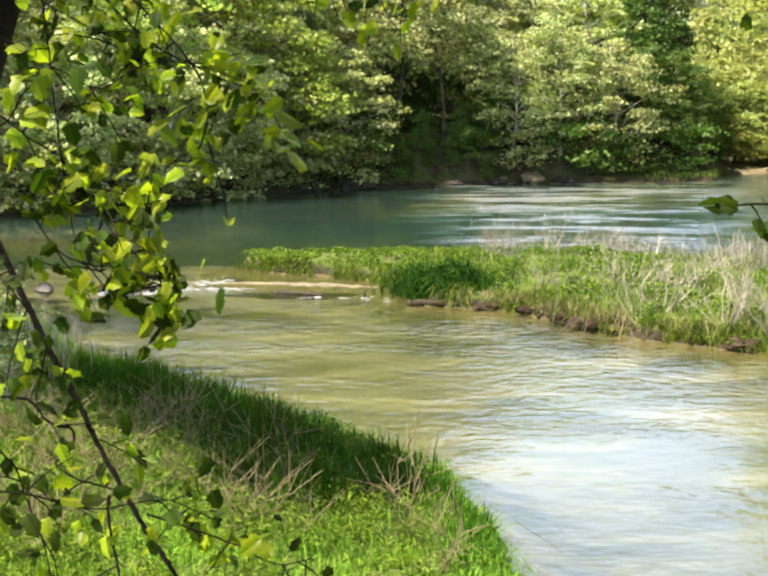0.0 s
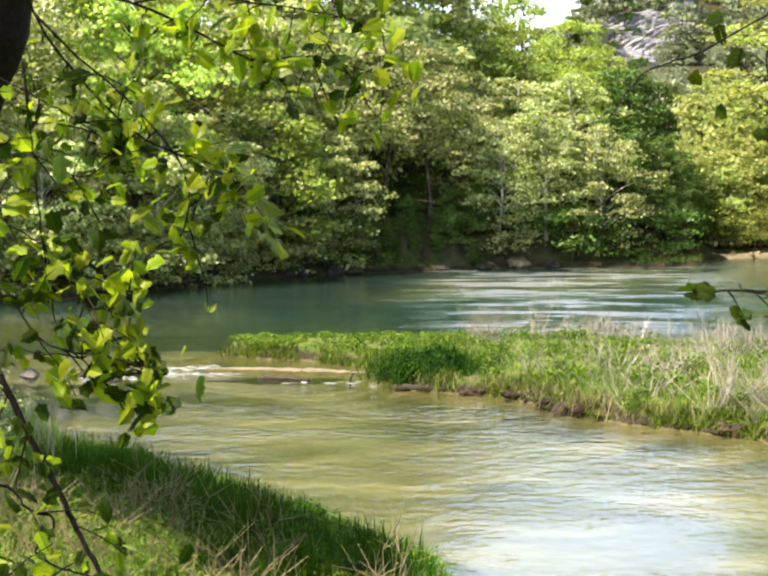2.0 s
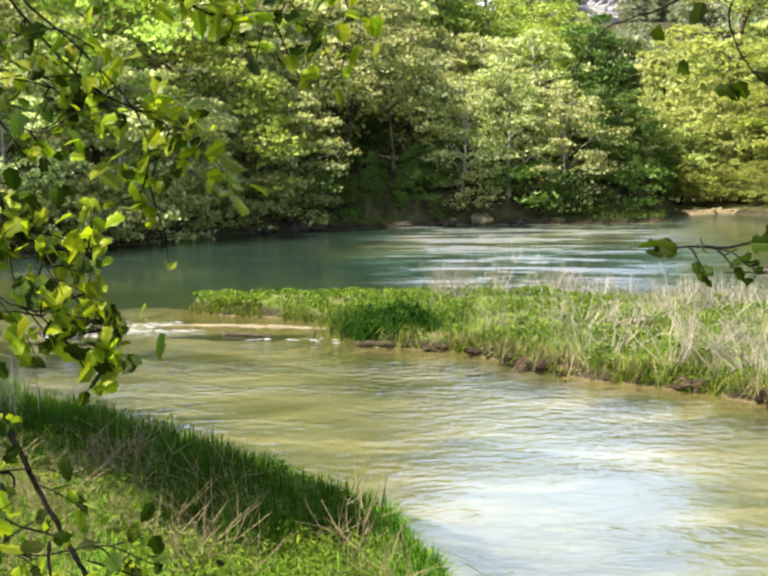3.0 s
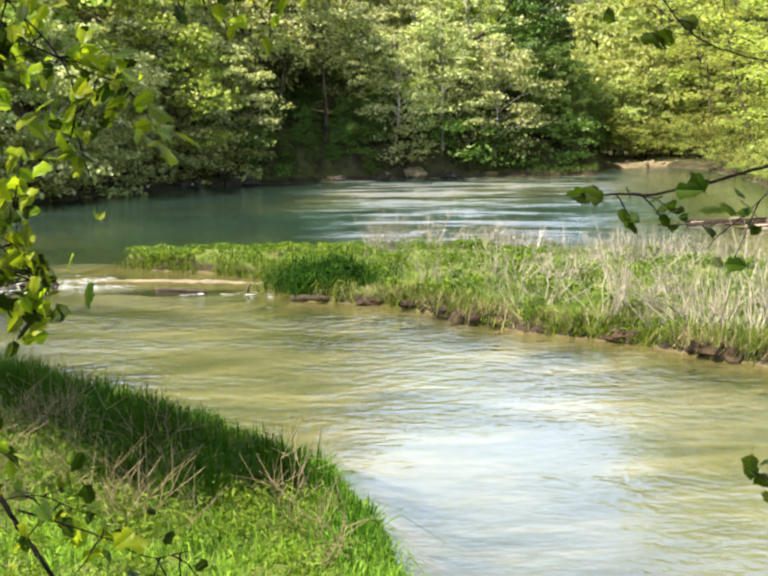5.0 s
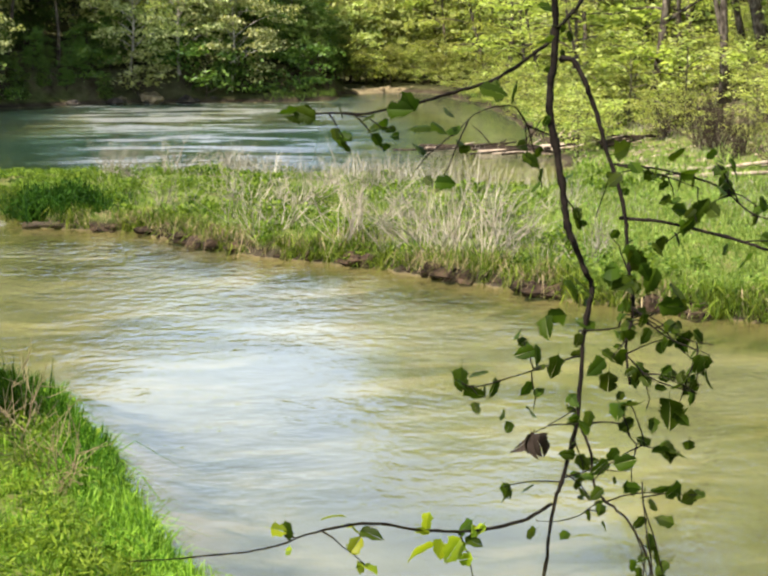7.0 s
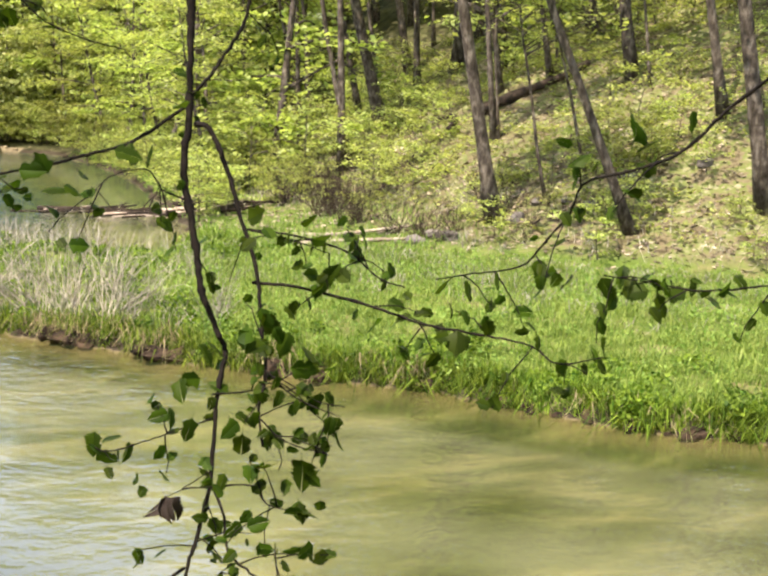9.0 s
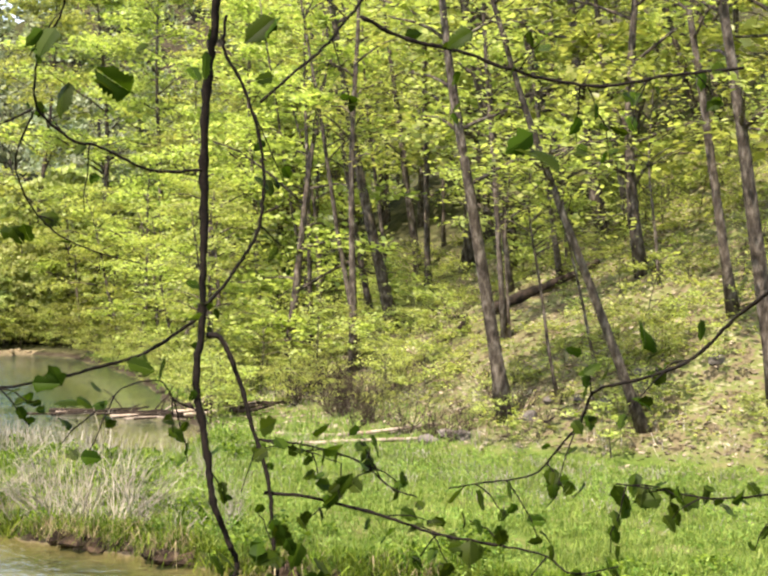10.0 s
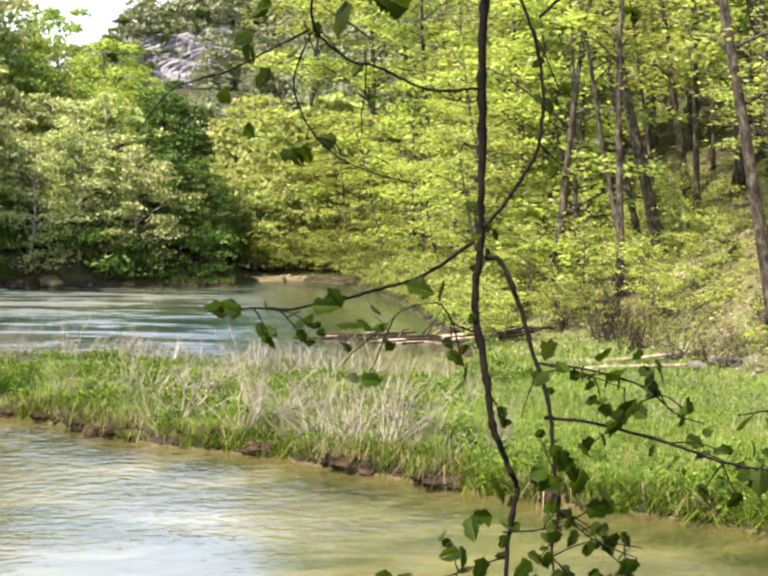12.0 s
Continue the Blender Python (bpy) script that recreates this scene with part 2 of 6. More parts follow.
def water_material():
    """Clear stream over its bed, ripples at three sizes, rougher in long cat's-paws."""
    m, n, l, out = material("river_water")
    w1 = noise_tex(n, l, 0.9, 2, 0.5, (1.2, 1.3, 1, 4))
    w2 = noise_tex(n, l, 2.8, 2, 0.55, (1.3, 1.2, 1, -3))
    w3 = noise_tex(n, l, 7.0, 2, 0.5, (1.2, 1.1, 1, 5))
    paws = noise_tex(n, l, 0.2, 4, 0.65, (0.5, 2.2, 1, 4))
    calm = ramp(n, [(0.4, (0.36, 0.36, 0.36)), (0.6, (1.0, 1.0, 1.0))])
    l.new(paws.outputs["Fac"], calm.inputs[0])
    h = math_node(n, l, "MULTIPLY_ADD", w2.outputs["Fac"], 0.9)
    l.new(math_node(n, l, "MULTIPLY", w1.outputs["Fac"], 0.6), h.node.inputs[2])
    h2 = math_node(n, l, "MULTIPLY_ADD", w3.outputs["Fac"], 0.19)
    l.new(h, h2.node.inputs[2])
    g = n.new("ShaderNodeNewGeometry")
    xyz = n.new("ShaderNodeSeparateXYZ")
    l.new(g.outputs["Position"], xyz.inputs[0])
    bands = noise_tex(n, l, 0.11, 8, 0.72, (1.6, 4.2, 1, 3))
    band = ramp(n, [(0.475, (0.03, 0.03, 0.03)), (0.525, (1.0, 1.0, 1.0))])
    l.new(bands.outputs["Fac"], band.inputs[0])
    ragged = math_node(n, l, "MULTIPLY_ADD", bands.outputs["Fac"], 9.0)
    l.new(xyz.outputs["X"], ragged.node.inputs[2])
    east = math_node(n, l, "MULTIPLY_ADD", ragged, 0.4, True)                 # breeze on the open pool
    east.node.inputs[2].default_value = -2.35
    north = math_node(n, l, "MULTIPLY_ADD", xyz.outputs["Y"], 0.2, True)
    north.node.inputs[2].default_value = -8.6
    lee = math_node(n, l, "SUBTRACT", xyz.outputs["X"], math_node(n, l, "MULTIPLY", xyz.outputs["Y"], 0.2))
    lee = math_node(n, l, "MULTIPLY_ADD", lee, -0.14, True)                   # still water under the wooded slope
    lee.node.inputs[2].default_value = 0.5
    breeze = math_node(n, l, "MULTIPLY", math_node(n, l, "MULTIPLY", math_node(n, l, "MULTIPLY", east, lee), north), band.outputs[0])
    off = math_node(n, l, "ABSOLUTE", math_node(n, l, "SUBTRACT", xyz.outputs["Y"], 29.0))
    chute = math_node(n, l, "MULTIPLY_ADD", off, -0.11, True)                 # quick water below the riffle
    chute.node.inputs[2].default_value = 1.0
    lively = math_node(n, l, "MULTIPLY_ADD", breeze, 3.4)
    lively.node.inputs[2].default_value = 1.0
    lively2 = math_node(n, l, "MULTIPLY_ADD", chute, 1.4)
    l.new(lively, lively2.node.inputs[2])
    quiet = math_node(n, l, "MULTIPLY_ADD", xyz.outputs["Y"], 0.07, True)       # slack water below the bank
    quiet.node.inputs[2].default_value = -0.85
    slack = math_node(n, l, "MULTIPLY_ADD", quiet, 0.45)
    slack.node.inputs[2].default_value = 0.55
    h2 = math_node(n, l, "MULTIPLY", math_node(n, l, "MULTIPLY", h2, slack), lively2)
    bp = n.new("ShaderNodeBump")
    bp.inputs["Distance"].default_value = 0.03
    l.new(calm.outputs[0], bp.inputs["Strength"])
    l.new(h2, bp.inputs["Height"])
    tr = n.new("ShaderNodeBsdfTransparent")
    tr.inputs["Color"].default_value = (0.84, 0.85, 0.69, 1)
    df = n.new("ShaderNodeBsdfDiffuse")
    deep = math_node(n, l, "MULTIPLY_ADD", xyz.outputs["Y"], 0.14, True)       # the deep pool is teal
    deep.node.inputs[2].default_value = -6.2
    l.new(mix_col(n, l, deep, (0.085, 0.115, 0.05), (0.05, 0.105, 0.08)), df.inputs["Color"])
    body = n.new("ShaderNodeMixShader")
    murk = math_node(n, l, "MULTIPLY_ADD", deep, 0.2)
    murk.node.inputs[2].default_value = 0.15
    l.new(murk, body.inputs[0])
    l.new(tr.outputs[0], body.inputs[1]), l.new(df.outputs[0], body.inputs[2])
    gl = n.new("ShaderNodeBsdfGlossy")
    gloss = math_node(n, l, "MULTIPLY_ADD", breeze, 0.38)
    gloss.node.inputs[2].default_value = 0.05
    l.new(gloss, gl.inputs["Roughness"])
    l.new(bp.outputs[0], gl.inputs["Normal"])
    fr = n.new("ShaderNodeFresnel")
    fr.inputs["IOR"].default_value = 1.42
    l.new(bp.outputs[0], fr.inputs["Normal"])
    mx = n.new("ShaderNodeMixShader")
    l.new(fr.outputs[0], mx.inputs[0]), l.new(body.outputs[0], mx.inputs[1]), l.new(gl.outputs[0], mx.inputs[2])
    l.new(mx.outputs[0], out.inputs[0])
    return m


# ---- mesh helpers ----
def mesh_of(name, verts, faces, mat, smooth=False):
    me = bpy.data.meshes.new(name)
    me.from_pydata(np.asarray(verts, float).tolist(), [], faces if isinstance(faces, list) else faces.tolist())
    me.materials.append(mat)
    if smooth:
        me.polygons.foreach_set("use_smooth", np.ones(len(me.polygons), bool))
    me.update()
    return me


def piece(name, me, parent=None, label=""):
    """One mesh object, under its thing if there is one."""
    ob = new(name, me)
    ob.parent = parent
    return tagged(ob, label)


def thing(name, label, category, at=(0, 0, 0), group="", kind=""):
    ob = new(name)
    ob.empty_display_size = 0.1
    ob.location = at
    return tagged(ob, label, category, group, kind)


def tube(points, radii, sides=7, rough=0.0, seed=0):
    """A tapered tube along a line of points, closed at both ends."""
    p = np.asarray(points, float)
    r = np.asarray(radii, float)
    d = np.gradient(p, axis=0)
    d /= np.linalg.norm(d, axis=1)[:, None] + 1e-9
    a = np.zeros_like(d)
    side = np.cross(d[0], (1.0, 0, 0) if abs(d[0, 2]) > 0.7 else (0, 0, 1.0))
    for i, w in enumerate(d):
        side = side - w * side.dot(w)
        side = side / np.linalg.norm(side)
        a[i] = side
    b = np.cross(d, a)
    t = np.linspace(0, 2 * np.pi, sides, endpoint=False)
    wob = 1 + rough * np.random.default_rng(seed).normal(size=(len(p), sides, 1))
    ring = p[:, None] + r[:, None, None] * wob * (np.cos(t)[None, :, None] * a[:, None] + np.sin(t)[None, :, None] * b[:, None])
    v = ring.reshape(-1, 3)
    f = []
    for i in range(len(p) - 1):
        for k in range(sides):
            j = (k + 1) % sides
            f.append((i * sides + k, i * sides + j, (i + 1) * sides + j, (i + 1) * sides + k))
    f.append(tuple(range(sides))[::-1])
    f.append(tuple(range((len(p) - 1) * sides, len(p) * sides)))
    return v, f


def grow(bits):
    """A trunk (first) and its limbs as one mesh, each limb joined on at the nearest point."""
    v, f = merge(bits)
    base, o = np.asarray(bits[0][0]), len(bits[0][0])
    for lv, _ in bits[1:]:
        k = int(np.argmin(((base - lv[0]) ** 2).sum(1)))
        f.append((o, o + 1, k))
        o += len(lv)
    return v, f


def merge(bits):
    vs, fs, o = [], [], 0
    for v, f in bits:
        vs.append(np.asarray(v))
        fs += [tuple(i + o for i in q) for q in f]
        o += len(v)
    return np.concatenate(vs), fs


def curve(points, n):
    """Points glided smoothly (Catmull-Rom) to n samples."""
    p = np.asarray(points, float)
    q = np.vstack([2 * p[0] - p[1], p, 2 * p[-1] - p[-2]])
    out = []
    for s in np.linspace(0, len(p) - 1.0001, n):
        i = int(s)
        u = s - i
        a, b, c, d = q[i:i + 4]
        out.append(0.5 * (2 * b + (c - a) * u + (2 * a - 5 * b + 4 * c - d) * u * u + (3 * b - a - 3 * c + d) * u ** 3))
    return np.array(out)


def leaf_quads(centres, size, flat=0.6, r=None, aspect=0.6, droop=0.0, face=None):
    """A small bent rhombus for each centre, its face turned up more or less."""
    n = len(centres)
    nrm = r.normal(size=(n, 3)) * (1 - flat)
    nrm[:, 2] += flat + 0.15
    if face is not None:
        nrm += face
    nrm /= np.linalg.norm(nrm, axis=1)[:, None]
    t = r.normal(size=(n, 3))
    t[:, 2] -= droop
    t -= nrm * (t * nrm).sum(1)[:, None]
    t /= np.linalg.norm(t, axis=1)[:, None]
    b = np.cross(nrm, t)
    s = (np.asarray(size) * r.uniform(0.7, 1.3, n))[:, None] if np.ndim(size) == 0 else np.asarray(size)[:, None]
    c = np.asarray(centres)
    v = np.stack([c - t * s * 0.5, c + b * s * aspect * 0.5 - t * s * 0.08, c + t * s * 0.5 - nrm * s * 0.08, c - b * s * aspect * 0.5 - t * s * 0.08], 1).reshape(-1, 3)
    f = np.arange(n * 4).reshape(-1, 4)
    return v, f


# ---- the lie of the land ----
WATER = [(4, 3), (6, 6), (2.3, 8.5), (1.6, 10.5), (1.35, 12), (1.1, 14), (0.95, 16), (0.5, 18), (-0.6, 20), (-2.2, 22.2), (-3.3, 24.0), (-4.3, 24.6),
         (-5.0, 26.6), (-6, 29.3), (-8, 30.8), (-14, 33), (-30, 36), (-34, 48), (-20, 55), (-13.3, 58), (-11, 60), (-8.2, 65.5), (-6.6, 69.6),
         (-4.8, 73), (-1.4, 75.7), (2.6, 77.7), (6, 80.4), (9.7, 80), (14, 80.4), (16.4, 82.6), (17.8, 88), (19.5, 89.5), (21.5, 91.5), (23.4, 88), (22.8, 78)]
WATER += [(21.8, 70.5), (18.7, 56.4), (17.2, 50.5), (16.4, 46.5), (14.9, 41.8), (13.3, 38.6), (12, 37), (10.7, 37.7), (8.9, 40.2), (6.4, 41.8), (3.4, 42.8), (1.6, 42.8),
          (-0.1, 42.7), (-2.3, 42.6), (-3.5, 41.8), (-3.6, 40.9), (-2.6, 40), (-1.4, 39.3), (-0.1, 38), (0.3, 35.7), (0.9, 33.8), (2.1, 33.1), (2.9, 32.8),
          (3.4, 31.4), (4.5, 29.2), (5.2, 28.5), (6.2, 27.7), (6.9, 26.5), (7.7, 25.4), (8.5, 23.8), (9.6, 22.5), (11.2, 20.9), (11.9, 19.2),
          (12.5, 17.8), (13.7, 16.7), (16, 14), (21, 9), (24, 3), (14, -2)]


def shore_distance(x, y):
    """Signed distance to the water's edge, positive on land."""
    p = np.array(WATER, float)
    q = np.roll(p, -1, 0)
    best = np.full(x.shape, 1e9)
    inside = np.zeros(x.shape, bool)
    for (ax, ay), (bx, by) in zip(p, q):
        dx, dy = bx - ax, by - ay
        t = np.clip(((x - ax) * dx + (y - ay) * dy) / (dx * dx + dy * dy), 0, 1)
        best = np.minimum(best, np.hypot(x - ax - t * dx, y - ay - t * dy))
        if dy:
            cross = (ay > y) != (by > y)
            inside ^= cross & (x < dx * (y - ay) / dy + ax)
    return np.where(inside, -best, best)


def soft_noise(x, y, s, k=0):
    """Cheap smooth wobble of about -1..1."""
    return (np.sin(x * s + 1.7 * k) * np.cos(y * s * 1.13 + 2.1 * k) + 0.5 * np.sin(x * s * 2.3 + y * s * 1.9 + k) + 0.3 * np.cos(x * s * 4.1 - y * s * 3.7 + 3 * k)) / 1.6


def along(first, last, n, d0, d1, seed, wide=0.4):
    """Roots strewn along a stretch of the water's edge, between two distances from it."""
    r = np.random.default_rng(seed)
    p = np.array(WATER[WATER.index(first):WATER.index(last) + 1], float)
    seg = np.linalg.norm(np.diff(p, axis=0), axis=1)
    at = np.concatenate([[0], np.cumsum(seg)])
    s = r.uniform(0, at[-1], n)
    x, y = np.interp(s, at, p[:, 0]) + r.uniform(-wide, wide, n), np.interp(s, at, p[:, 1]) + r.uniform(-wide, wide, n)
    d = shore_distance(x, y)
    ok = (d > d0) & (d < d1)
    return np.stack([x[ok], y[ok], np.maximum(land(x[ok], y[ok]), 0.0) - 0.02], 1)


def smooth(u):
    u = np.clip(u, 0, 1)
    return u * u * (3 - 2 * u)


def land(x, y):
    """Height of the ground over the water."""
    x, y = np.asarray(x, float), np.asarray(y, float)
    d = shore_distance(x, y) + 0.16 * soft_noise(x, y, 2.6) + 0.10 * soft_noise(x, y, 6.0, 1)
    pool = smooth((y - 43.5) / 5)
    depth = np.minimum(-d * 0.22, 0.28 + 0.06 * soft_noise(x, y, 0.8, 2)) * (1 - pool) + np.minimum(-d * 0.3, 1.7) * pool
    bank = 0.24 * smooth(d / 0.18) + 0.14 * smooth(d / 3) + (0.07 * soft_noise(x, y, 1.3, 3) + 0.05 * soft_noise(x, y, 3.1, 6)) * smooth(d / 0.6)
    z = np.where(d < 0, -depth, bank)
    # wooded slope on the far side to the right
    foot = np.interp(y, [-10, 10, 22, 29.4, 33, 36, 42, 50, 56, 70, 88, 100, 130, 200], [36, 33, 28, 24.5, 21, 18.6, 18.2, 18.8, 20.5, 24, 25.5, 27, 40, 75])
    s = np.maximum((x - foot) * 0.85, 0)
    z = z + 0.62 * (np.sqrt(s * s + 4) - 2) * (1 - smooth((s - 40) / 60) * 0.5) * (1 + 0.08 * soft_noise(x, y, 0.3, 4))
    # wooded bank behind the pool
    far = np.interp(x, [-60, -34, -13, -8, -5, 2.6, 9.7, 16.3, 19, 24], [44, 50, 59, 66, 73.5, 78.5, 81, 83.8, 90, 140])
    s = np.maximum(y - far - 0.5, 0) * smooth((24 - x) / 6)
    z = z + 1.3 * smooth(s / 0.7) * smooth((18.5 - x) / 3) + 0.33 * (np.sqrt(s * s + 16) - 4) * (1 - smooth((s - 25) / 70) * 0.75)
    # the hill that closes the valley
    z = z + 18 * smooth((y - 150) / 80) * smooth((x / np.maximum(y, 50) - 0.08) / 0.08) + smooth((y - 266) / 40) * (17 * smooth((x / np.maximum(y, 50) - 0.075) / 0.075) + 16 * smooth((x / np.maximum(y, 50) - 0.14) / 0.14)) + 6 * smooth((y - 170) / 200)
    # the slope on which the camera stands
    near = np.interp(x, [-60, -12, -6, 0, 4, 8, 40], [30, 20, 13, 8.5, 5.5, 4, 0])
    s = np.maximum(near - y, 0)
    z = z + 2.6 * smooth(s / 7) * (d > 0)
    return z


def grid_axis(parts):
    return np.concatenate([np.arange(a, b, s) for a, b, s in parts])


gx = grid_axis([(-700, -60, 40), (-60, -16, 2), (-16, -8, 0.6), (-8, 15, 0.2), (15, 30, 0.6), (30, 80, 2.5), (80, 720, 40)])
gy = grid_axis([(-400, -20, 30), (-20, 9, 1.2), (9, 34, 0.2), (34, 48, 0.3), (48, 96, 0.8), (96, 160, 3), (160, 420, 12), (420, 1600, 80)])
GX, GY = np.meshgrid(gx, gy)
GZ = land(GX, GY)
ids = np.arange(GX.size).reshape(GX.shape)
gf = np.stack([ids[:-1, :-1], ids[:-1, 1:], ids[1:, 1:], ids[1:, :-1]], -1).reshape(-1, 4)
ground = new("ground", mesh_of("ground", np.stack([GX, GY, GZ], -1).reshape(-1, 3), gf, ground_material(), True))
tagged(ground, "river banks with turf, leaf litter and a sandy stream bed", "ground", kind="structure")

wv = [(-60, -6, 0), (60, -6, 0), (60, 100, 0), (-60, 100, 0)]
water = new("water", mesh_of("water", wv, [(0, 1, 2, 3)], water_material()))
tagged(water, "clear olive river water with small ripples", "water", kind="structure")


# ---- trees ----
def tree_meshes(seed, height, spread, bare, sprays, per, leaf, bark, leaves, trunk_r=0.16, lean=0.06, flat=0.65, limbs=14, thick=0.32, clump=0.2):
    """Trunk with limbs, and a crown of leaf sprays set along the limbs. bare: share of the trunk without limbs."""
    r = np.random.default_rng(seed)
    n = 9
    h = np.linspace(0, 1, n)
    side = r.normal(size=2) * lean * height
    tp = np.stack([side[0] * h ** 1.5 + 0.02 * height * np.sin(h * 5 + seed), side[1] * h ** 1.5 + 0.02 * height * np.cos(h * 4 + seed), h * height * 0.93], 1)
    tp[:, :2] -= tp[0, :2]
    bits = [tube(tp, trunk_r * (1 - 0.85 * h) + 0.25 * trunk_r * np.exp(-h * 25), 8, 0.05, seed)]
    ends = []
    for i in range(limbs):
        u = bare + (1 - bare) * (i + r.uniform(0, 0.8)) / limbs
        base = np.array([np.interp(u, h, tp[:, k]) for k in range(3)])
        az = i * 2.4 + r.uniform(-0.5, 0.5)
        reach = spread * (0.35 + 0.75 * np.sin(np.pi * np.clip((u - bare) / (1 - bare) * 0.85 + 0.15, 0, 1))) * r.uniform(0.7, 1.15)
        rise = r.uniform(0.05, 0.45) * reach
        k = np.linspace(0, 1, 5)
        lp = base + np.stack([np.cos(az) * reach * k, np.sin(az) * reach * k, rise * np.sin(k * 1.7) - 0.12 * reach * k ** 2], 1) + r.normal(size=(5, 3)) * 0.05 * reach * k[:, None]
        bits.append(tube(lp, trunk_r * 0.36 * (1 - u * 0.6) * (1 - 0.85 * k) + 0.008, 5))
        ends.append(lp)
    cs = []
    for i in range(sprays):
        lp = ends[r.integers(len(ends))]
        k = r.uniform(0.3, 1.05)
        c = np.array([np.interp(k, np.linspace(0, 1, 5), lp[:, a]) for a in range(3)]) + r.normal(size=3) * np.array([0.09, 0.09, 0.05]) * spread
        w = r.uniform(0.5, 1.1) * spread * clump
        cs.append(c + r.normal(size=(per, 3)) * np.array([w, w, w * thick]))
    v, f = leaf_quads(np.concatenate(cs), leaf, flat, r, 0.7)
    tv, tf = grow(bits)
    return mesh_of("trunk", tv, tf, bark, True), mesh_of("crown", v, f, leaves)


def lobed_tree(seed, height, spread, bare, lobes, sprays, per, leaf, bark, leaves, trunk_r=0.18, lobe=(1.0, 1.6), tall=0.7, flat=0.3, lean=0.04):
    """A broad tree: trunk, limbs, and a crown of many rounded lobes, each set with leaf sprays on its outside."""
    r = np.random.default_rng(seed)
    h = np.linspace(0, 1, 10)
    side = r.normal(size=2) * lean * height
    tp = np.stack([side[0] * h ** 1.5 + 0.02 * height * np.sin(h * 5 + seed), side[1] * h ** 1.5 + 0.02 * height * np.cos(h * 4 + seed), h * height * 0.9], 1)
    tp[:, :2] -= tp[0, :2]
    bits = [tube(tp, trunk_r * (1 - 0.85 * h) + 0.25 * trunk_r * np.exp(-h * 25), 8, 0.05, seed)]
    cs, fc = [], []
    for i in range(lobes):
        u = bare + (1 - bare) * (i + r.uniform(0, 0.8)) / lobes
        k = (u - bare) / (1 - bare)
        base = np.array([np.interp(max(0.1, u - 0.1), h, tp[:, a]) for a in range(3)])
        az, reach = i * 2.4 + r.uniform(-0.5, 0.5), spread * (0.4 + 0.5 * math.sin(math.pi * min(1, k * 0.75 + 0.2))) * r.uniform(0.55, 1.1)
        c = base + np.array([math.cos(az) * reach, math.sin(az) * reach, height * 0.09 + r.normal() * 0.5])
        rr = r.uniform(*lobe) * (1.1 - 0.35 * k)
        m = np.linspace(0, 1, 5)[:, None]
        lp = base + (c - base) * m + np.array([0, 0, 0.12 * reach]) * np.sin(m * 3.1)
        bits.append(tube(lp, trunk_r * 0.34 * (1 - u * 0.6) * (1 - 0.85 * m[:, 0]) + 0.01, 5))
        q = r.normal(size=(sprays, 3))
        q[:, 2] = np.where(r.uniform(size=sprays) < 0.75, np.abs(q[:, 2]), q[:, 2])
        q /= np.linalg.norm(q, axis=1)[:, None]
        at = c + q * np.array([rr, rr, rr * tall]) * r.uniform(0.7, 1.12, (sprays, 1))
        w = 0.26 * rr
        cs.append(np.repeat(at, per, 0) + r.normal(size=(sprays * per, 3)) * np.array([w, w, w * 0.3]))
        fc.append(np.repeat(q, per, 0) * 0.55)
    v, f = leaf_quads(np.concatenate(cs), leaf, flat, r, 0.7, face=np.concatenate(fc))
    tv, tf = grow(bits)
    return mesh_of("trunk", tv, tf, bark, True), mesh_of("crown", v, f, leaves)


def plant(name, meshes, label, category, at, turn, scale=1.0, group="", tilt=(0, 0)):
    ob = thing(name, label, category, at, group)
    ob.rotation_euler = (radians(tilt[0]), radians(tilt[1]), turn)
    ob.scale = (scale,) * 3
    for nm, me in zip(("trunk", "crown"), meshes):
        piece(nm, me, ob)
    return ob


BANK_TREES = [lobed_tree(10 + i, 11.0, 4.0, 0.24, 34, 24, 9, 0.27, BARK_PALE, LEAF_BANK, 0.13, (0.75, 1.4), 0.6, 0.4, 0.09) for i in range(4)]
DEEP_TREES = [lobed_tree(20 + i, 12.0, 3.0, 0.1, 26, 26, 11, 0.29, BARK, LEAF_DEEP, 0.2, (0.9, 1.5), 0.85) for i in range(2)]
FRESH_TREES = [lobed_tree(30 + i, 13.0, 3.7, 0.16, 26, 26, 11, 0.29, BARK, LEAF_FRESH, 0.2, (1.0, 1.7), 0.75) for i in range(3)]
BRIGHT_TREES = [lobed_tree(35 + i, 13.0, 3.7, 0.16, 26, 26, 11, 0.29, BARK, LEAF_BRIGHT, 0.2, (1.0, 1.7), 0.7) for i in range(2)]
SPRING_TREES = [tree_meshes(40 + i, 12.0, 3.4, 0.14, 120, 20, 0.24, BARK, LEAF_SPRING, 0.16, 0.1, 0.72, thick=0.2, clump=0.15) for i in range(4)]
TALL_TREES = [tree_meshes(45 + i, 28.0, 6.0, 0.1, 460, 24, 0.34, BARK, LEAF_SPRING, 0.26, 0.03, 0.72, 30, 0.2, 0.13) for i in range(2)]
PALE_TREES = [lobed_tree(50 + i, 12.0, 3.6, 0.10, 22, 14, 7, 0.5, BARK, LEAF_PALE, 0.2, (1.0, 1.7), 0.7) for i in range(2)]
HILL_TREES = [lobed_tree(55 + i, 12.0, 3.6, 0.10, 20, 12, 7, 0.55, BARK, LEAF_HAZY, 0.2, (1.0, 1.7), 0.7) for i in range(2)]
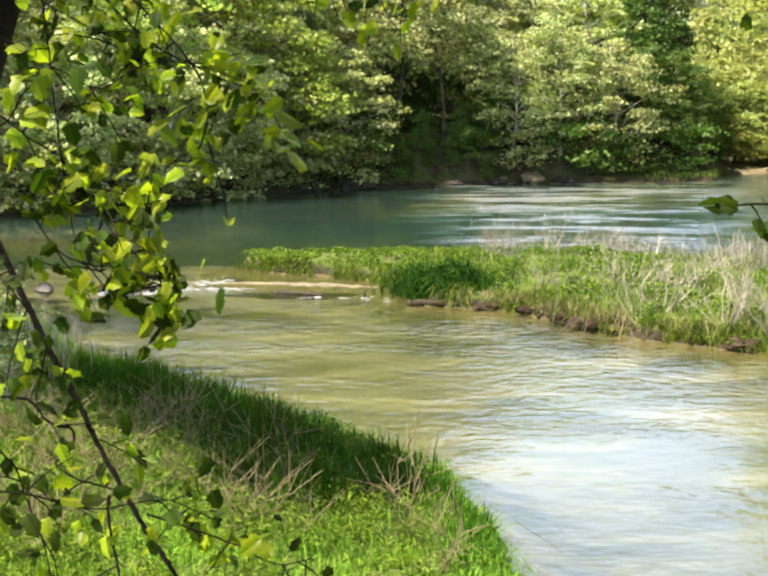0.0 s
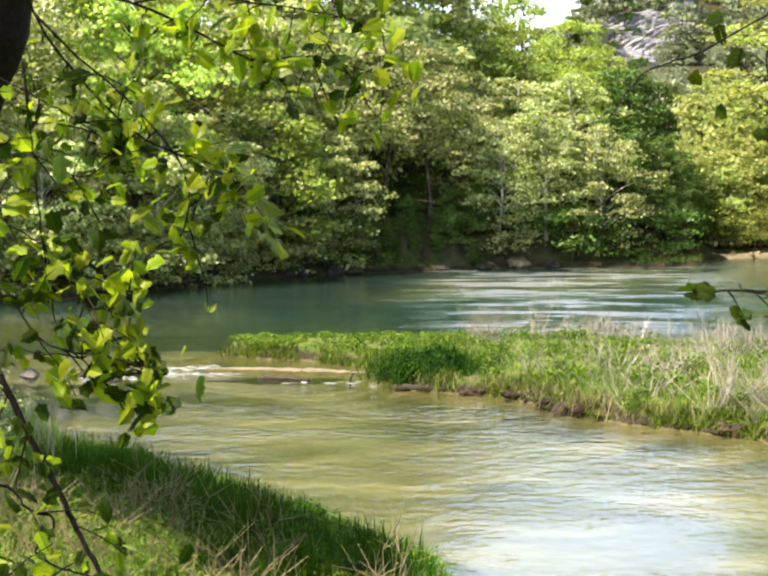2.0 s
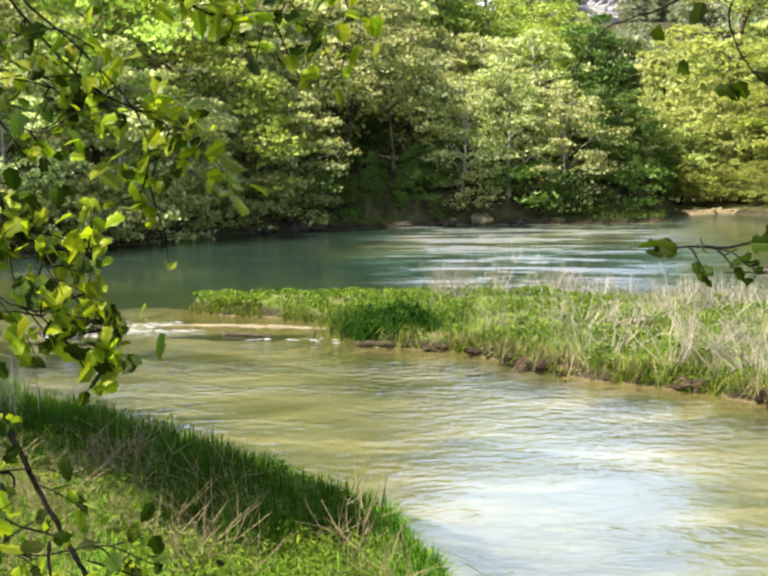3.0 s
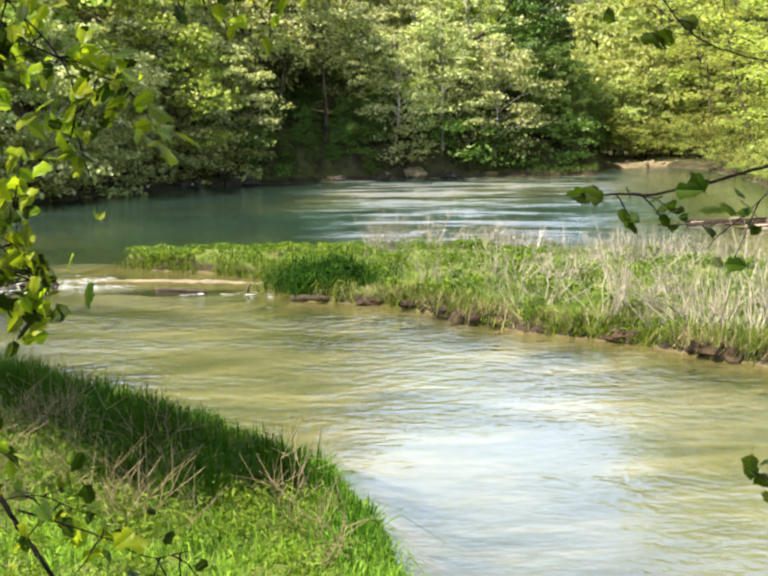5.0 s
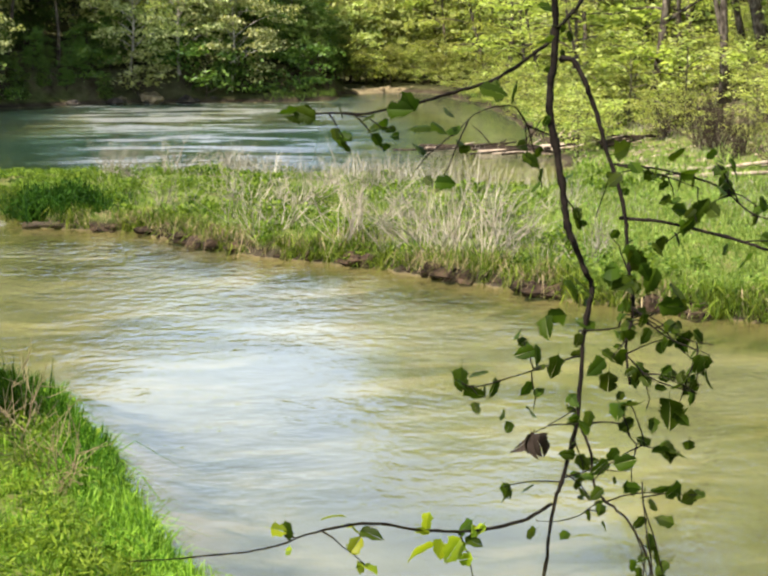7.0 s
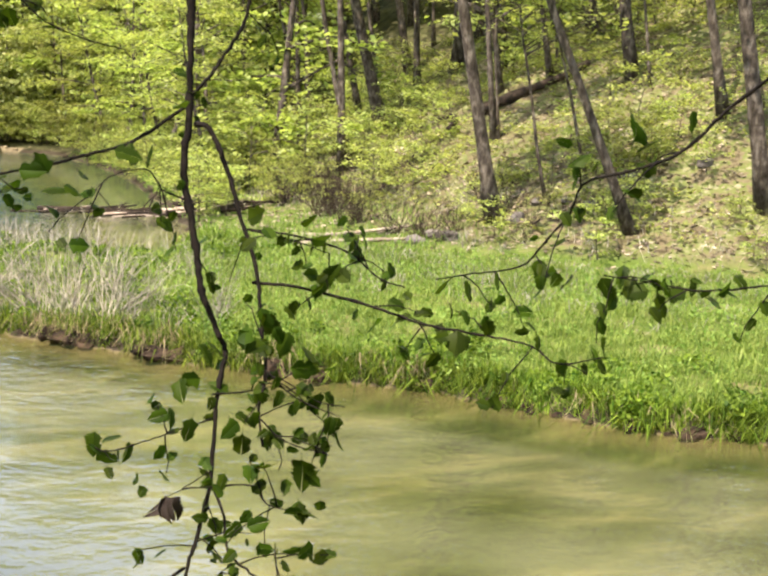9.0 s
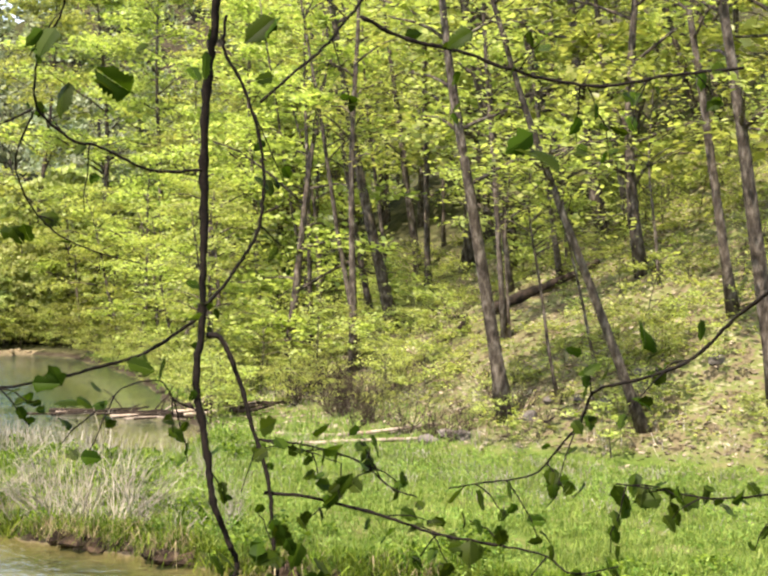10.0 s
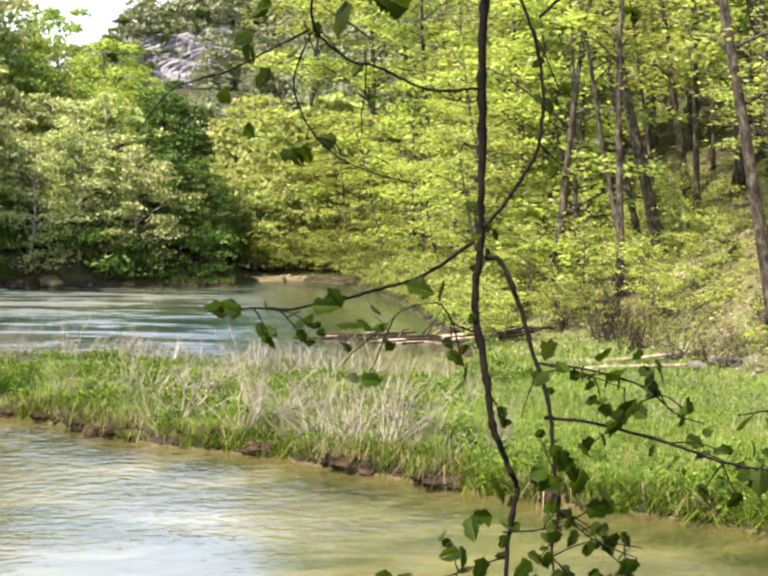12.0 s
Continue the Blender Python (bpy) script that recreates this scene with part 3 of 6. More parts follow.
HIGH_TREES = [lobed_tree(58 + i, 13.0, 5.0, 0.5, 26, 24, 10, 0.28, BARK, LEAF_BANK, 0.14, (0.9, 1.6), 0.55, 0.4, 0.1) for i in range(2)]
CLOSING_TREES = [tree_meshes(80 + i, 13.0, 3.8, 0.1, 110, 12, 0.6, BARK, LEAF_FRESH, 0.2, limbs=10) for i in range(2)]
UNDER = [tree_meshes(60 + i, 3.2, 1.5, 0.12, 36, 12, 0.185, BARK, LEAF_SPRING, 0.03, 0.1, 0.7, 9) for i in range(3)]
SHRUB = [tree_meshes(70 + i, 2.2, 1.6, 0.05, 60, 16, 0.20, BARK, LEAF_BANK, 0.03, 0.1, 0.6, 9) for i in range(2)]


def far_edge(x):
    return float(np.interp(x, [-60, -34, -13, -8, -5, 2.6, 9.7, 16.3, 19], [44, 50, 58.5, 66, 73.5, 78.5, 81, 83.6, 90]))


def wood_tree(pick, x, y, scale, turn, tilt=(0, 0)):
    if pick is BANK_TREES or pick is HIGH_TREES:
        nm, lb = "sycamore_tree", "pale-leaved sycamore leaning over the river bank"
    elif pick is DEEP_TREES:
        nm, lb = "broadleaf_tree", "dark green tree in full leaf on the river bank"
    elif pick is BRIGHT_TREES:
        nm, lb = "broadleaf_tree", "tall bright yellow-green tree behind the river bank"
    else:
        nm, lb = "broadleaf_tree", "fresh green spring tree behind the river bank"
    plant(nm, pick[int(turn * 100) % len(pick)], lb, "tree", (x, y, float(land(x, y)) - 0.05), turn, scale, "trees along the far bank", tilt)


FULL = {id(BANK_TREES): 11.0, id(HIGH_TREES): 13.0, id(DEEP_TREES): 12.0, id(FRESH_TREES): 13.0, id(BRIGHT_TREES): 13.0}
r = np.random.default_rng(3)
for row, (off, step, h0, h1) in enumerate([(1.0, 3.8, 0.6, 0.95), (5.0, 3.7, 0.85, 1.2), (10, 3.9, 1.1, 1.7), (17, 4.6, 1.4, 2.0), (25, 4.6, 1.5, 2.2)]):
    x = -34.0 + row
    while x < (1.0 if row < 3 else 11.0):
        xx = x + r.uniform(-0.6, 0.6)
        yy = far_edge(xx) + off + r.uniform(-0.7, 0.7)
        kind = r.uniform()
        pick = BANK_TREES if kind < (0.75 if row < 2 else 0.35) else FRESH_TREES if kind < 0.8 else BRIGHT_TREES
        s = r.uniform(h0, h1)
        crest = 4.3 + yy * math.tan(radians(np.interp(math.degrees(math.atan2(xx, yy)), [-30, -3.5, -1.5, 0, 1.4, 2.9, 7.0, 8.2, 9.3, 11], [8, 8.5, 13, 12, 9, 7.0, 6.6, 5.0, 3.6, 2.6])))
        if row == 0 and xx > -0.5:
            break
        s = max(0.3, min(s, (crest - float(land(xx, yy))) / FULL[id(pick)] / 1.04))
        wood_tree(pick, xx, yy, s, r.uniform(0, 6.28), (r.uniform(2, 9) if row == 0 else 0, r.uniform(-3, 3)))
        x += step * r.uniform(0.85, 1.2)
# the end of the wood: sycamores over the water, tall spring trees behind, dark trees at the point
for pick, x, y, top in [(BANK_TREES, 6.2, 80.8, 7.8), (BANK_TREES, 8.6, 81.6, 8.3), (BANK_TREES, 11.2, 82.0, 7.6), (BANK_TREES, 5.0, 85.0, 11.0), (BANK_TREES, 7.6, 86.0, 10.2), (BANK_TREES, 10.4, 86.5, 10.4), (DEEP_TREES, 1.6, 84.0, 9.0), (HIGH_TREES, 0.4, 78.9, 11.5), (HIGH_TREES, 2.8, 80.2, 10.5),
                        (BRIGHT_TREES, 3.2, 90.0, 14.0), (FRESH_TREES, 5.8, 92.0, 13.0), (FRESH_TREES, 8.4, 92.0, 12.4), (BRIGHT_TREES, 11.3, 95.0, 13.9), (BRIGHT_TREES, 13.1, 96.5, 12.6), (BRIGHT_TREES, 11.6, 90.5, 10.8),
                        (FRESH_TREES, 3.5, 99.0, 14.5), (BRIGHT_TREES, 7.0, 99.0, 14.6), (FRESH_TREES, 9.4, 101.0, 14.0),
                        (DEEP_TREES, 13.9, 90.0, 10.8), (DEEP_TREES, 15.3, 92.5, 10.6), (DEEP_TREES, 13.0, 84.8, 8.0), (DEEP_TREES, 14.9, 86.0, 7.0), (DEEP_TREES, 16.4, 89.0, 6.4), (DEEP_TREES, 17.4, 89.6, 4.8), (DEEP_TREES, 16.2, 85.4, 4.4), (DEEP_TREES, 18.4, 92.0, 4.2), (FRESH_TREES, 18.0, 93.5, 5.6),
                        (DEEP_TREES, 14.4, 84.2, 4.6), (DEEP_TREES, 10.2, 85.2, 5.4), (DEEP_TREES, 12.4, 84.6, 4.8), (DEEP_TREES, 7.8, 85.4, 5.6), (DEEP_TREES, 4.6, 84.6, 5.4), (DEEP_TREES, 1.4, 83.5, 5.4), (BANK_TREES, -1.6, 78.6, 6.0), (BANK_TREES, -7.7, 67.4, 6.6), (BANK_TREES, -6.4, 70.8, 6.6), (BANK_TREES, -5.0, 74.0, 7.2), (BANK_TREES, -3.5, 75.1, 6.4), (BANK_TREES, -2.0, 76.0, 7.4)]:
    wood_tree(pick, x, y, (top - float(land(x, y))) / FULL[id(pick)] / 1.03, r.uniform(0, 6.28), (r.uniform(2, 6) if y < 84 else 0, r.uniform(-3, 3)))


# low dark growth in the far bank's hollow, standing in for its shade
for i in range(9):
    x = -1 + 0.8 * i + r.uniform(-0.4, 0.4)
    y = far_edge(x) + r.uniform(0.2, 1.6)
    wood_tree(DEEP_TREES, x, y, r.uniform(0.1, 0.17), r.uniform(0, 6.28))
for i in range(20):
    x = -1 + 0.85 * i + r.uniform(-0.4, 0.4)
    y = far_edge(x) + r.uniform(1.2, 4.0)
    wood_tree(DEEP_TREES, x, y, r.uniform(0.13, 0.24), r.uniform(0, 6.28))


# ---- wooded slope to the right ----
def leaning_tree(base, top, diam, seed, leaves=None, length=15.0, sprays=70, low=0.35):
    """A grey trunk on a given line, with thin limbs and loose spring leaf sprays."""
    r = np.random.default_rng(seed)
    b, t = np.array(base, float), np.array(top, float)
    d = (t - b) / np.linalg.norm(t - b)
    k = np.linspace(0, 1, 12)
    p = d * (k * length)[:, None]
    p[:, 0] += 0.10 * np.sin(k * 9 + seed) * k + 0.5 * k ** 3
    p[0] -= d * 0.25
    rad = diam / 2 * 0.84 * (1.0 - 0.72 * k) + diam * 0.22 * np.exp(-k * 30)
    bits = [tube(p, rad, 10, 0.05, seed)]
    cs = []
    for i in range(16):
        u = r.uniform(low, 0.97)
        q = np.array([np.interp(u, k, p[:, a]) for a in range(3)])
        az, reach = r.uniform(0, 6.28), r.uniform(1.0, 2.6) * (1.1 - 0.4 * u)
        s = np.linspace(0, 1, 5)
        lp = q + np.stack([np.cos(az) * reach * s, np.sin(az) * reach * s, 0.35 * reach * np.sin(s * 1.8)], 1) + r.normal(size=(5, 3)) * 0.08 * s[:, None]
        bits.append(tube(lp, diam * 0.12 * (1 - 0.85 * s) + 0.006, 5))
        for _ in range(max(1, sprays // 16)):
            c = lp[r.integers(2, 5)] + r.normal(size=3) * 0.3
            cs.append(c + r.normal(size=(14, 3)) * (0.4, 0.4, 0.12))
    ob = thing("leaning_tree", "grey-barked tree leaning towards the river, in thin spring leaf", "tree", tuple(b), "trunks on the wooded slope")
    v, f = grow(bits)
    piece("trunk", mesh_of("trunk", v, f, BARK, True), ob)
    v, f = leaf_quads(np.concatenate(cs), 0.2, 0.75, r, 0.7)
    piece("crown", mesh_of("crown", v, f, leaves or LEAF_SPRING), ob, "loose yellow-green spring leaves")
    return ob


for i, (bx, by, tx, tz, dia) in enumerate([(21.3, 37.2, 19.5, 8.9, 0.45), (23.2, 33.8, 19.6, 8.5, 0.30), (26.8, 55.4, 24.4, 11.3, 0.58), (28.2, 60.3, 26.9, 8.5, 0.34),
                                           (34.9, 69.5, 33.8, 10.0, 0.48), (26.1, 32.3, 24.4, 9.2, 0.52), (27.5, 36.1, 26.2, 9.7, 0.34), (38.5, 69.6, 37.9, 11.4, 0.45),
                                           (33.9, 100.5, 29.6, 15.8, 0.6), (33.3, 111.6, 30.2, 16.9, 0.7), (40.9, 107.9, 40.2, 17.4, 0.5)]):
    bz = float(land(bx, by))
    leaning_tree((bx, by, bz), (tx, by, tz), dia, 100 + i)
for i, (bx, by, tx, tz) in enumerate([(22.8, 37.2, 21.9, 5.3), (23.9, 37.0, 23.0, 5.1), (28.7, 41.3, 28.2, 8.0), (25.2, 44, 24.7, 8.0), (30.5, 49.5, 30.1, 10.0)]):
    leaning_tree((bx, by, float(land(bx, by))), (tx, by, tz), 0.12, 130 + i, length=6.5, sprays=32, low=0.5)

r = np.random.default_rng(6)
for i in range(20):
    by = 44 + 2.6 * i + r.uniform(-1, 1)
    bx = float(np.interp(by, [42, 50, 56, 70, 88, 100], [19.5, 20, 21.5, 25, 27, 29])) + r.uniform(1, 14)
    leaning_tree((bx, by, float(land(bx, by))), (bx - r.uniform(0.3, 2.2), by, float(land(bx, by)) + 8), r.uniform(0.16, 0.36), 150 + i, sprays=48, low=0.45)
r = np.random.default_rng(5)
taken = []
LANES = [(24.6, 62), (25.4, 56), (26.4, 70), (28.9, 40), (32.5, 36), (36.6, 36), (37.9, 33), (17.6, 100), (29.6, 47), (31.2, 47), (32.6, 47)]      # open lanes up to the large trunks
# spring wood: thick towards the pool, loose above the meadow
for i in range(1500):
    y = r.uniform(36, 135)
    foot = float(np.interp(y, [-10, 10, 22, 29.4, 33, 36, 42, 50, 56, 70, 88, 100, 130, 200], [36, 33, 28, 24.5, 21, 18.6, 18.2, 18.8, 20.5, 24, 25.5, 27, 40, 75]))
    s = r.uniform(0.6, 34)
    x = foot + s
    if y < 50 and s < 9 or len(taken) >= 80:
        continue
    if any((x - a) ** 2 + (y - b) ** 2 < (3.0 + s * 0.04 + (2.0 if y < 55 else 0)) ** 2 for a, b in taken):
        continue
    side = math.degrees(math.atan2(x, y))
    if any(abs(side - a) < 1.6 and y < b for a, b in LANES):
        continue
    taken.append((x, y))
    plant("spring_tree", SPRING_TREES[r.integers(4)], "yellow-green spring tree on the wooded slope", "tree", (x, y, float(land(x, y)) - 0.1), r.uniform(0, 6.28), r.uniform(0.75, 1.25) * (1.0 if s < 11 else 1.45), "spring trees on the slope", (r.uniform(-4, 4), r.uniform(-12, -2)))
def before_trunks(x, y):
    """True on the open ground in front of the paired trunks."""
    return 23.2 < math.degrees(math.atan2(x, y)) < 28.6 and y < 60


for i in range(290):
    y = r.uniform(30, 66) if i % 4 else r.uniform(55, 92)
    foot = float(np.interp(y, [-10, 10, 22, 29.4, 33, 36, 42, 50, 56, 70, 88, 100], [36, 33, 28, 24.5, 21, 18.6, 18.2, 18.8, 20.5, 24, 25.5, 26]))
    s = (r.uniform(0.4, 22) if i % 2 else r.uniform(0.3, 8)) if y < 55 else r.uniform(0.2, 9)
    x = foot + s
    if 34 < y < 50 and s < 2.2 and r.uniform() < 0.5 or 27.5 < math.degrees(math.atan2(x, y)) < 33.5 and 41 < y < 48:
        continue
    plant("sapling", UNDER[r.integers(3)], "small yellow-green sapling in the leaf litter", "sapling", (x, y, float(land(x, y)) - 0.05), r.uniform(0, 6.28), r.uniform(0.3, 0.95) * (0.6 if y < 44 or before_trunks(x, y) else 1.0), "saplings on the slope")
for i, (x, y, k) in enumerate([(21.9, 45.8, 1.1), (23.4, 52.0, 1.4), (23.2, 45.7, 1.2), (21.4, 50.0, 1.1), (24.7, 60.6, 1.5), (24.7, 46.8, 1.2), (22.4, 47.6, 1.3), (20.8, 46.8, 0.8), (22.8, 49.6, 1.4), (25.2, 50.5, 1.3), (24.2, 36.6, 0.7), (26.4, 38.5, 0.8), (20.9, 53.5, 1.2), (22.3, 56.5, 1.4)]):
    plant("sapling", UNDER[i % 3], "bushy yellow-green sapling at the foot of the slope", "sapling", (x, y, float(land(x, y)) - 0.05), r.uniform(0, 6.28), k * (0.5 if before_trunks(x, y) else 0.9), "saplings on the slope")
# trees that close the end of the pool and the valley behind it
def under_crest(x, y, s):
    """Scale that keeps a tree below the line over which the bluff shows."""
    az = math.degrees(math.atan2(x, y))
    top = 4.3 + y * math.tan(radians(np.interp(az, [5, 8, 11.4, 12.4, 13.2, 15, 18], [5.6, 4.6, 4.4, 6.0, 9.0, 14.0, 18.0])))
    return min(s, max(0.22, (top - float(land(x, y))) / 13.8))


for i in range(52):
    y = r.uniform(97, 175)
    x = y * r.uniform(0.2, 0.36)
    if i < 12:
        y, x = r.uniform(99, 108), 22.5 + 0.9 * i
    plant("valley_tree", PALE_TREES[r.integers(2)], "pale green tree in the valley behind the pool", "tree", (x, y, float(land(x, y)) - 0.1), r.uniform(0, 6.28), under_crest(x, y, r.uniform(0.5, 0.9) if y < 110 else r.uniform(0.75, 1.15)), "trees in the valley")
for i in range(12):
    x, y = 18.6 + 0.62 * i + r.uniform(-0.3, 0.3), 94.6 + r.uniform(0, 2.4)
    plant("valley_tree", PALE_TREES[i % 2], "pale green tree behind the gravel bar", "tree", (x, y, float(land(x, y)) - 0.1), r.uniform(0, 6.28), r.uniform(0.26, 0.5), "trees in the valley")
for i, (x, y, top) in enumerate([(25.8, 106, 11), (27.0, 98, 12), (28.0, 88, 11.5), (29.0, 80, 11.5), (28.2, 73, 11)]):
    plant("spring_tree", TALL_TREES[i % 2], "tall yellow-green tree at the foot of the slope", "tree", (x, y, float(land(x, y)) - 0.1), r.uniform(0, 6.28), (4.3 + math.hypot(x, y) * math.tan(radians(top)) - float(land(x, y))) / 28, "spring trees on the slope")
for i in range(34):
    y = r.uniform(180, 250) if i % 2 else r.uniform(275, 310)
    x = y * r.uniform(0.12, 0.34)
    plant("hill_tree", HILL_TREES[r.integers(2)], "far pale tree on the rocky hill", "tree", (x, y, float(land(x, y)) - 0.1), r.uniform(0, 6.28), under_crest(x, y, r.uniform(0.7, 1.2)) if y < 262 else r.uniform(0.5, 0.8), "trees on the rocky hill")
for i in range(15):
    y = 57 + 3.0 * i + r.uniform(-0.6, 0.6)
    x = float(np.interp(y, [50, 56, 70, 88, 100, 110], [19.0, 20.0, 23.3, 25.0, 25.5, 25.0])) + r.uniform(0, 1.0)
    plant("spring_tree", SPRING_TREES[i % 4], "yellow-green spring tree at the edge of the pool", "tree", (x, y, float(land(x, y)) - 0.1), r.uniform(0, 6.28), r.uniform(0.6, 0.95), "spring trees on the slope", (r.uniform(-3, 3), r.uniform(-12, -4)))
for i in range(34):
    x = 18.2 + 0.25 * i
    y = 92.8 + r.uniform(-0.6, 3.0) - 0.15 * abs(x - 21)
    plant("pale_shrub", UNDER[i % 3], "pale yellow-green shrub on the gravel bar", "shrub", (x, y, float(land(x, y)) - 0.05), r.uniform(0, 6.28), r.uniform(0.5, 1.0), "shrubs on the gravel bar")
for i in range(80):
    y = r.uniform(46, 93) if i < 50 else r.uniform(50, 80)
    x = float(np.interp(y, [46, 50.5, 56.4, 70.5, 78, 88, 93], [16.8, 18.0, 19.4, 22.4, 23.3, 24.0, 24.0])) + r.uniform(-0.7, 1.4)
    plant("shore_shrub", UNDER[i % 3], "low yellow-green shrub at the edge of the pool", "shrub", (x, y, float(land(x, y)) - 0.05), r.uniform(0, 6.28), r.uniform(0.3, 0.7), "shrubs on the shore")
# deep green copies of the shrub, shade put in below the overhanging crowns
DEEP_SHRUB = [tree_meshes(75 + i, 2.2, 1.7, 0.05, 60, 16, 0.20, BARK, LEAF_DEEP, 0.03, 0.1, 0.5, 9) for i in range(2)]
for x in [*np.arange(-26, -6, 1.9), *np.arange(-5, 17, 2.9)]:
    xx = x + r.uniform(-0.6, 0.6)
    yy = far_edge(xx) + r.uniform(-0.2, 0.9)
    plant("bank_shrub", (SHRUB if xx < -3 or 5 < xx < 7 else DEEP_SHRUB)[r.integers(2)], "leafy shrub hanging over the dark cut bank", "shrub", (xx, yy, float(land(xx, yy)) - 0.1), r.uniform(0, 6.28), r.uniform(0.6, 1.4), "shrubs on the far bank")
for i in range(18):
    xx = -12.5 + 0.66 * i + r.uniform(-0.3, 0.3)
    yy = far_edge(xx) + r.uniform(-0.3, 0.3)
    plant("bank_shrub", SHRUB[i % 2], "pale leafy shrub trailing down to the water", "shrub", (xx, yy, float(land(xx, yy)) - 0.1), r.uniform(0, 6.28), r.uniform(0.7, 1.25), "shrubs on the far bank")


for i in range(54):
    y = r.uniform(140, 250) if i < 34 else r.uniform(268, 318)
    x = y * (r.uniform(0.28, 0.44) if i % 2 else r.uniform(0.14, 0.3))
    plant("hill_tree", HILL_TREES[i % 2], "far pale tree on the wooded hill", "tree", (x, y, float(land(x, y)) - 0.1), r.uniform(0, 6.28), under_crest(x, y, r.uniform(0.9, 1.3)) if y < 262 else r.uniform(0.45, 0.75), "trees on the rocky hill")

rk = np.random.default_rng(97)
kx, ky = rk.uniform(0.105, 0.46, 520), rk.uniform(268, 330, 520)
kc = []
for x, y in zip(kx * ky, ky):
    h, w = rk.uniform(3.5, 8.5), rk.uniform(1.2, 2.4)
    q = rk.normal(size=(26, 3))
    q /= np.linalg.norm(q, axis=1)[:, None]
    kc.append(np.array([x, y, float(land(x, y)) + h * 0.6]) + q * (w, w, h * 0.5) * rk.uniform(0.4, 1.0, (26, 1)))
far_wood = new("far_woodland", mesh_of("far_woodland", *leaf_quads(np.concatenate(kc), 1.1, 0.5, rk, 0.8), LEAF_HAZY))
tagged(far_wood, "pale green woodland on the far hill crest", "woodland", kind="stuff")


# ---- limestone bluff over the valley ----
def bluff(x0, x1, y, z0, z1, dip, ledges, seed):
    """A broken rock face: tilted beds one above another, each a jointed strip set back its own way."""
    r = np.random.default_rng(seed)
    ob = thing("rock_bluff", "pale grey limestone bluff on the wooded hillside", "cliff", group="bluffs")
    cuts = np.sort(r.uniform(0, 1, ledges - 1)) * 0.5 + np.linspace(0, 1, ledges + 1)[1:-1] * 0.5
    cuts = np.concatenate([[0], cuts, [1]])
    for j in range(ledges):
        v, f = [], []
        a = x0 + r.uniform(0, 0.12) * (x1 - x0)
        end = x1 - r.uniform(0, 0.12) * (x1 - x0)
        while a < end:
            b = a + r.uniform(0.3, 1.9)
            front = y + 0.9 * j + 1.6 * math.sin(a * 0.55 + seed + 0.3 * j) + r.uniform(-0.7, 0.7)
            rise = r.uniform(-0.25, 0.35)
            for xx in (a + 0.05, b - 0.05):
                tilt = dip * (xx - x0) + 0.5 * math.sin(xx * 0.8 + j)
                lo, hi = z0 + (z1 - z0) * cuts[j] + tilt, z0 + (z1 - z0) * cuts[j + 1] + tilt + rise
                yy = front + r.uniform(-0.2, 0.2)
                v += [(xx, yy + 0.5, lo - 1.2), (xx, yy, lo + 0.35 * (hi - lo)), (xx, yy + 0.15, hi - 0.15), (xx, yy + 0.6, hi), (xx, y + 24, hi + 1.5)]
            a = b
        for k in range(len(v) // 5 - 1):
            for q in range(4):
                i = 5 * k + q
                f.append((i, i + 5, i + 6, i + 1))
        piece("ledge", mesh_of("ledge", v, f, CLIFF), ob)
    return ob


bluff(36, 51, 262, 20.5, 29.5, 0.24, 14, 1)
bluff(51, 57, 256, 15.5, 19, 0.1, 4, 2)
PINE = tree_meshes(95, 9.0, 1.5, 0.1, 90, 16, 0.4, BARK, LEAF_DEEP, 0.12, 0.01)
for i in range(18):
    x = 34 + 2.6 * i + r.uniform(-0.7, 0.7)
    y = 280 + r.uniform(0, 14)
    plant("far_pine", PINE, "dark conifer on the crest above the bluff", "tree", (x, y, float(land(x, y)) - 0.2), r.uniform(0, 6.28), r.uniform(0.45, 0.9), "conifers on the crest")

# mixed trees beside and over the rock, their tops rising with the skyline
for i in range(26):
    az = r.uniform(6.1, 7.4) if i % 2 else r.uniform(7.2, 10.5)
    y = r.uniform(256, 268) if i % 2 else r.uniform(270, 284)
    x = y * math.tan(radians(az))
    crest = float(np.interp(az, [6.0, 6.5, 7.3, 8.4, 9.7, 10.5], [5.0, 5.9, 6.3, 6.6, 7.3, 7.6])) - (r.uniform(0.1, 1.6) if i % 2 else r.uniform(0.0, 0.5))
    s = max(0.3, min(1.7, (4.3 + y * math.tan(radians(crest)) - float(land(x, y))) / 11))
    if i % 3:
        plant("hill_tree", HILL_TREES[i % 2], "far pale tree beside the rock bluff", "tree", (x, y, float(land(x, y)) - 0.2), r.uniform(0, 6.28), s, "trees on the rocky hill")
    else:
        plant("far_pine", PINE, "dark conifer beside the pale bluff", "tree", (x, y, float(land(x, y)) - 0.2), r.uniform(0, 6.28), 1.25 * s, "conifers on the crest")


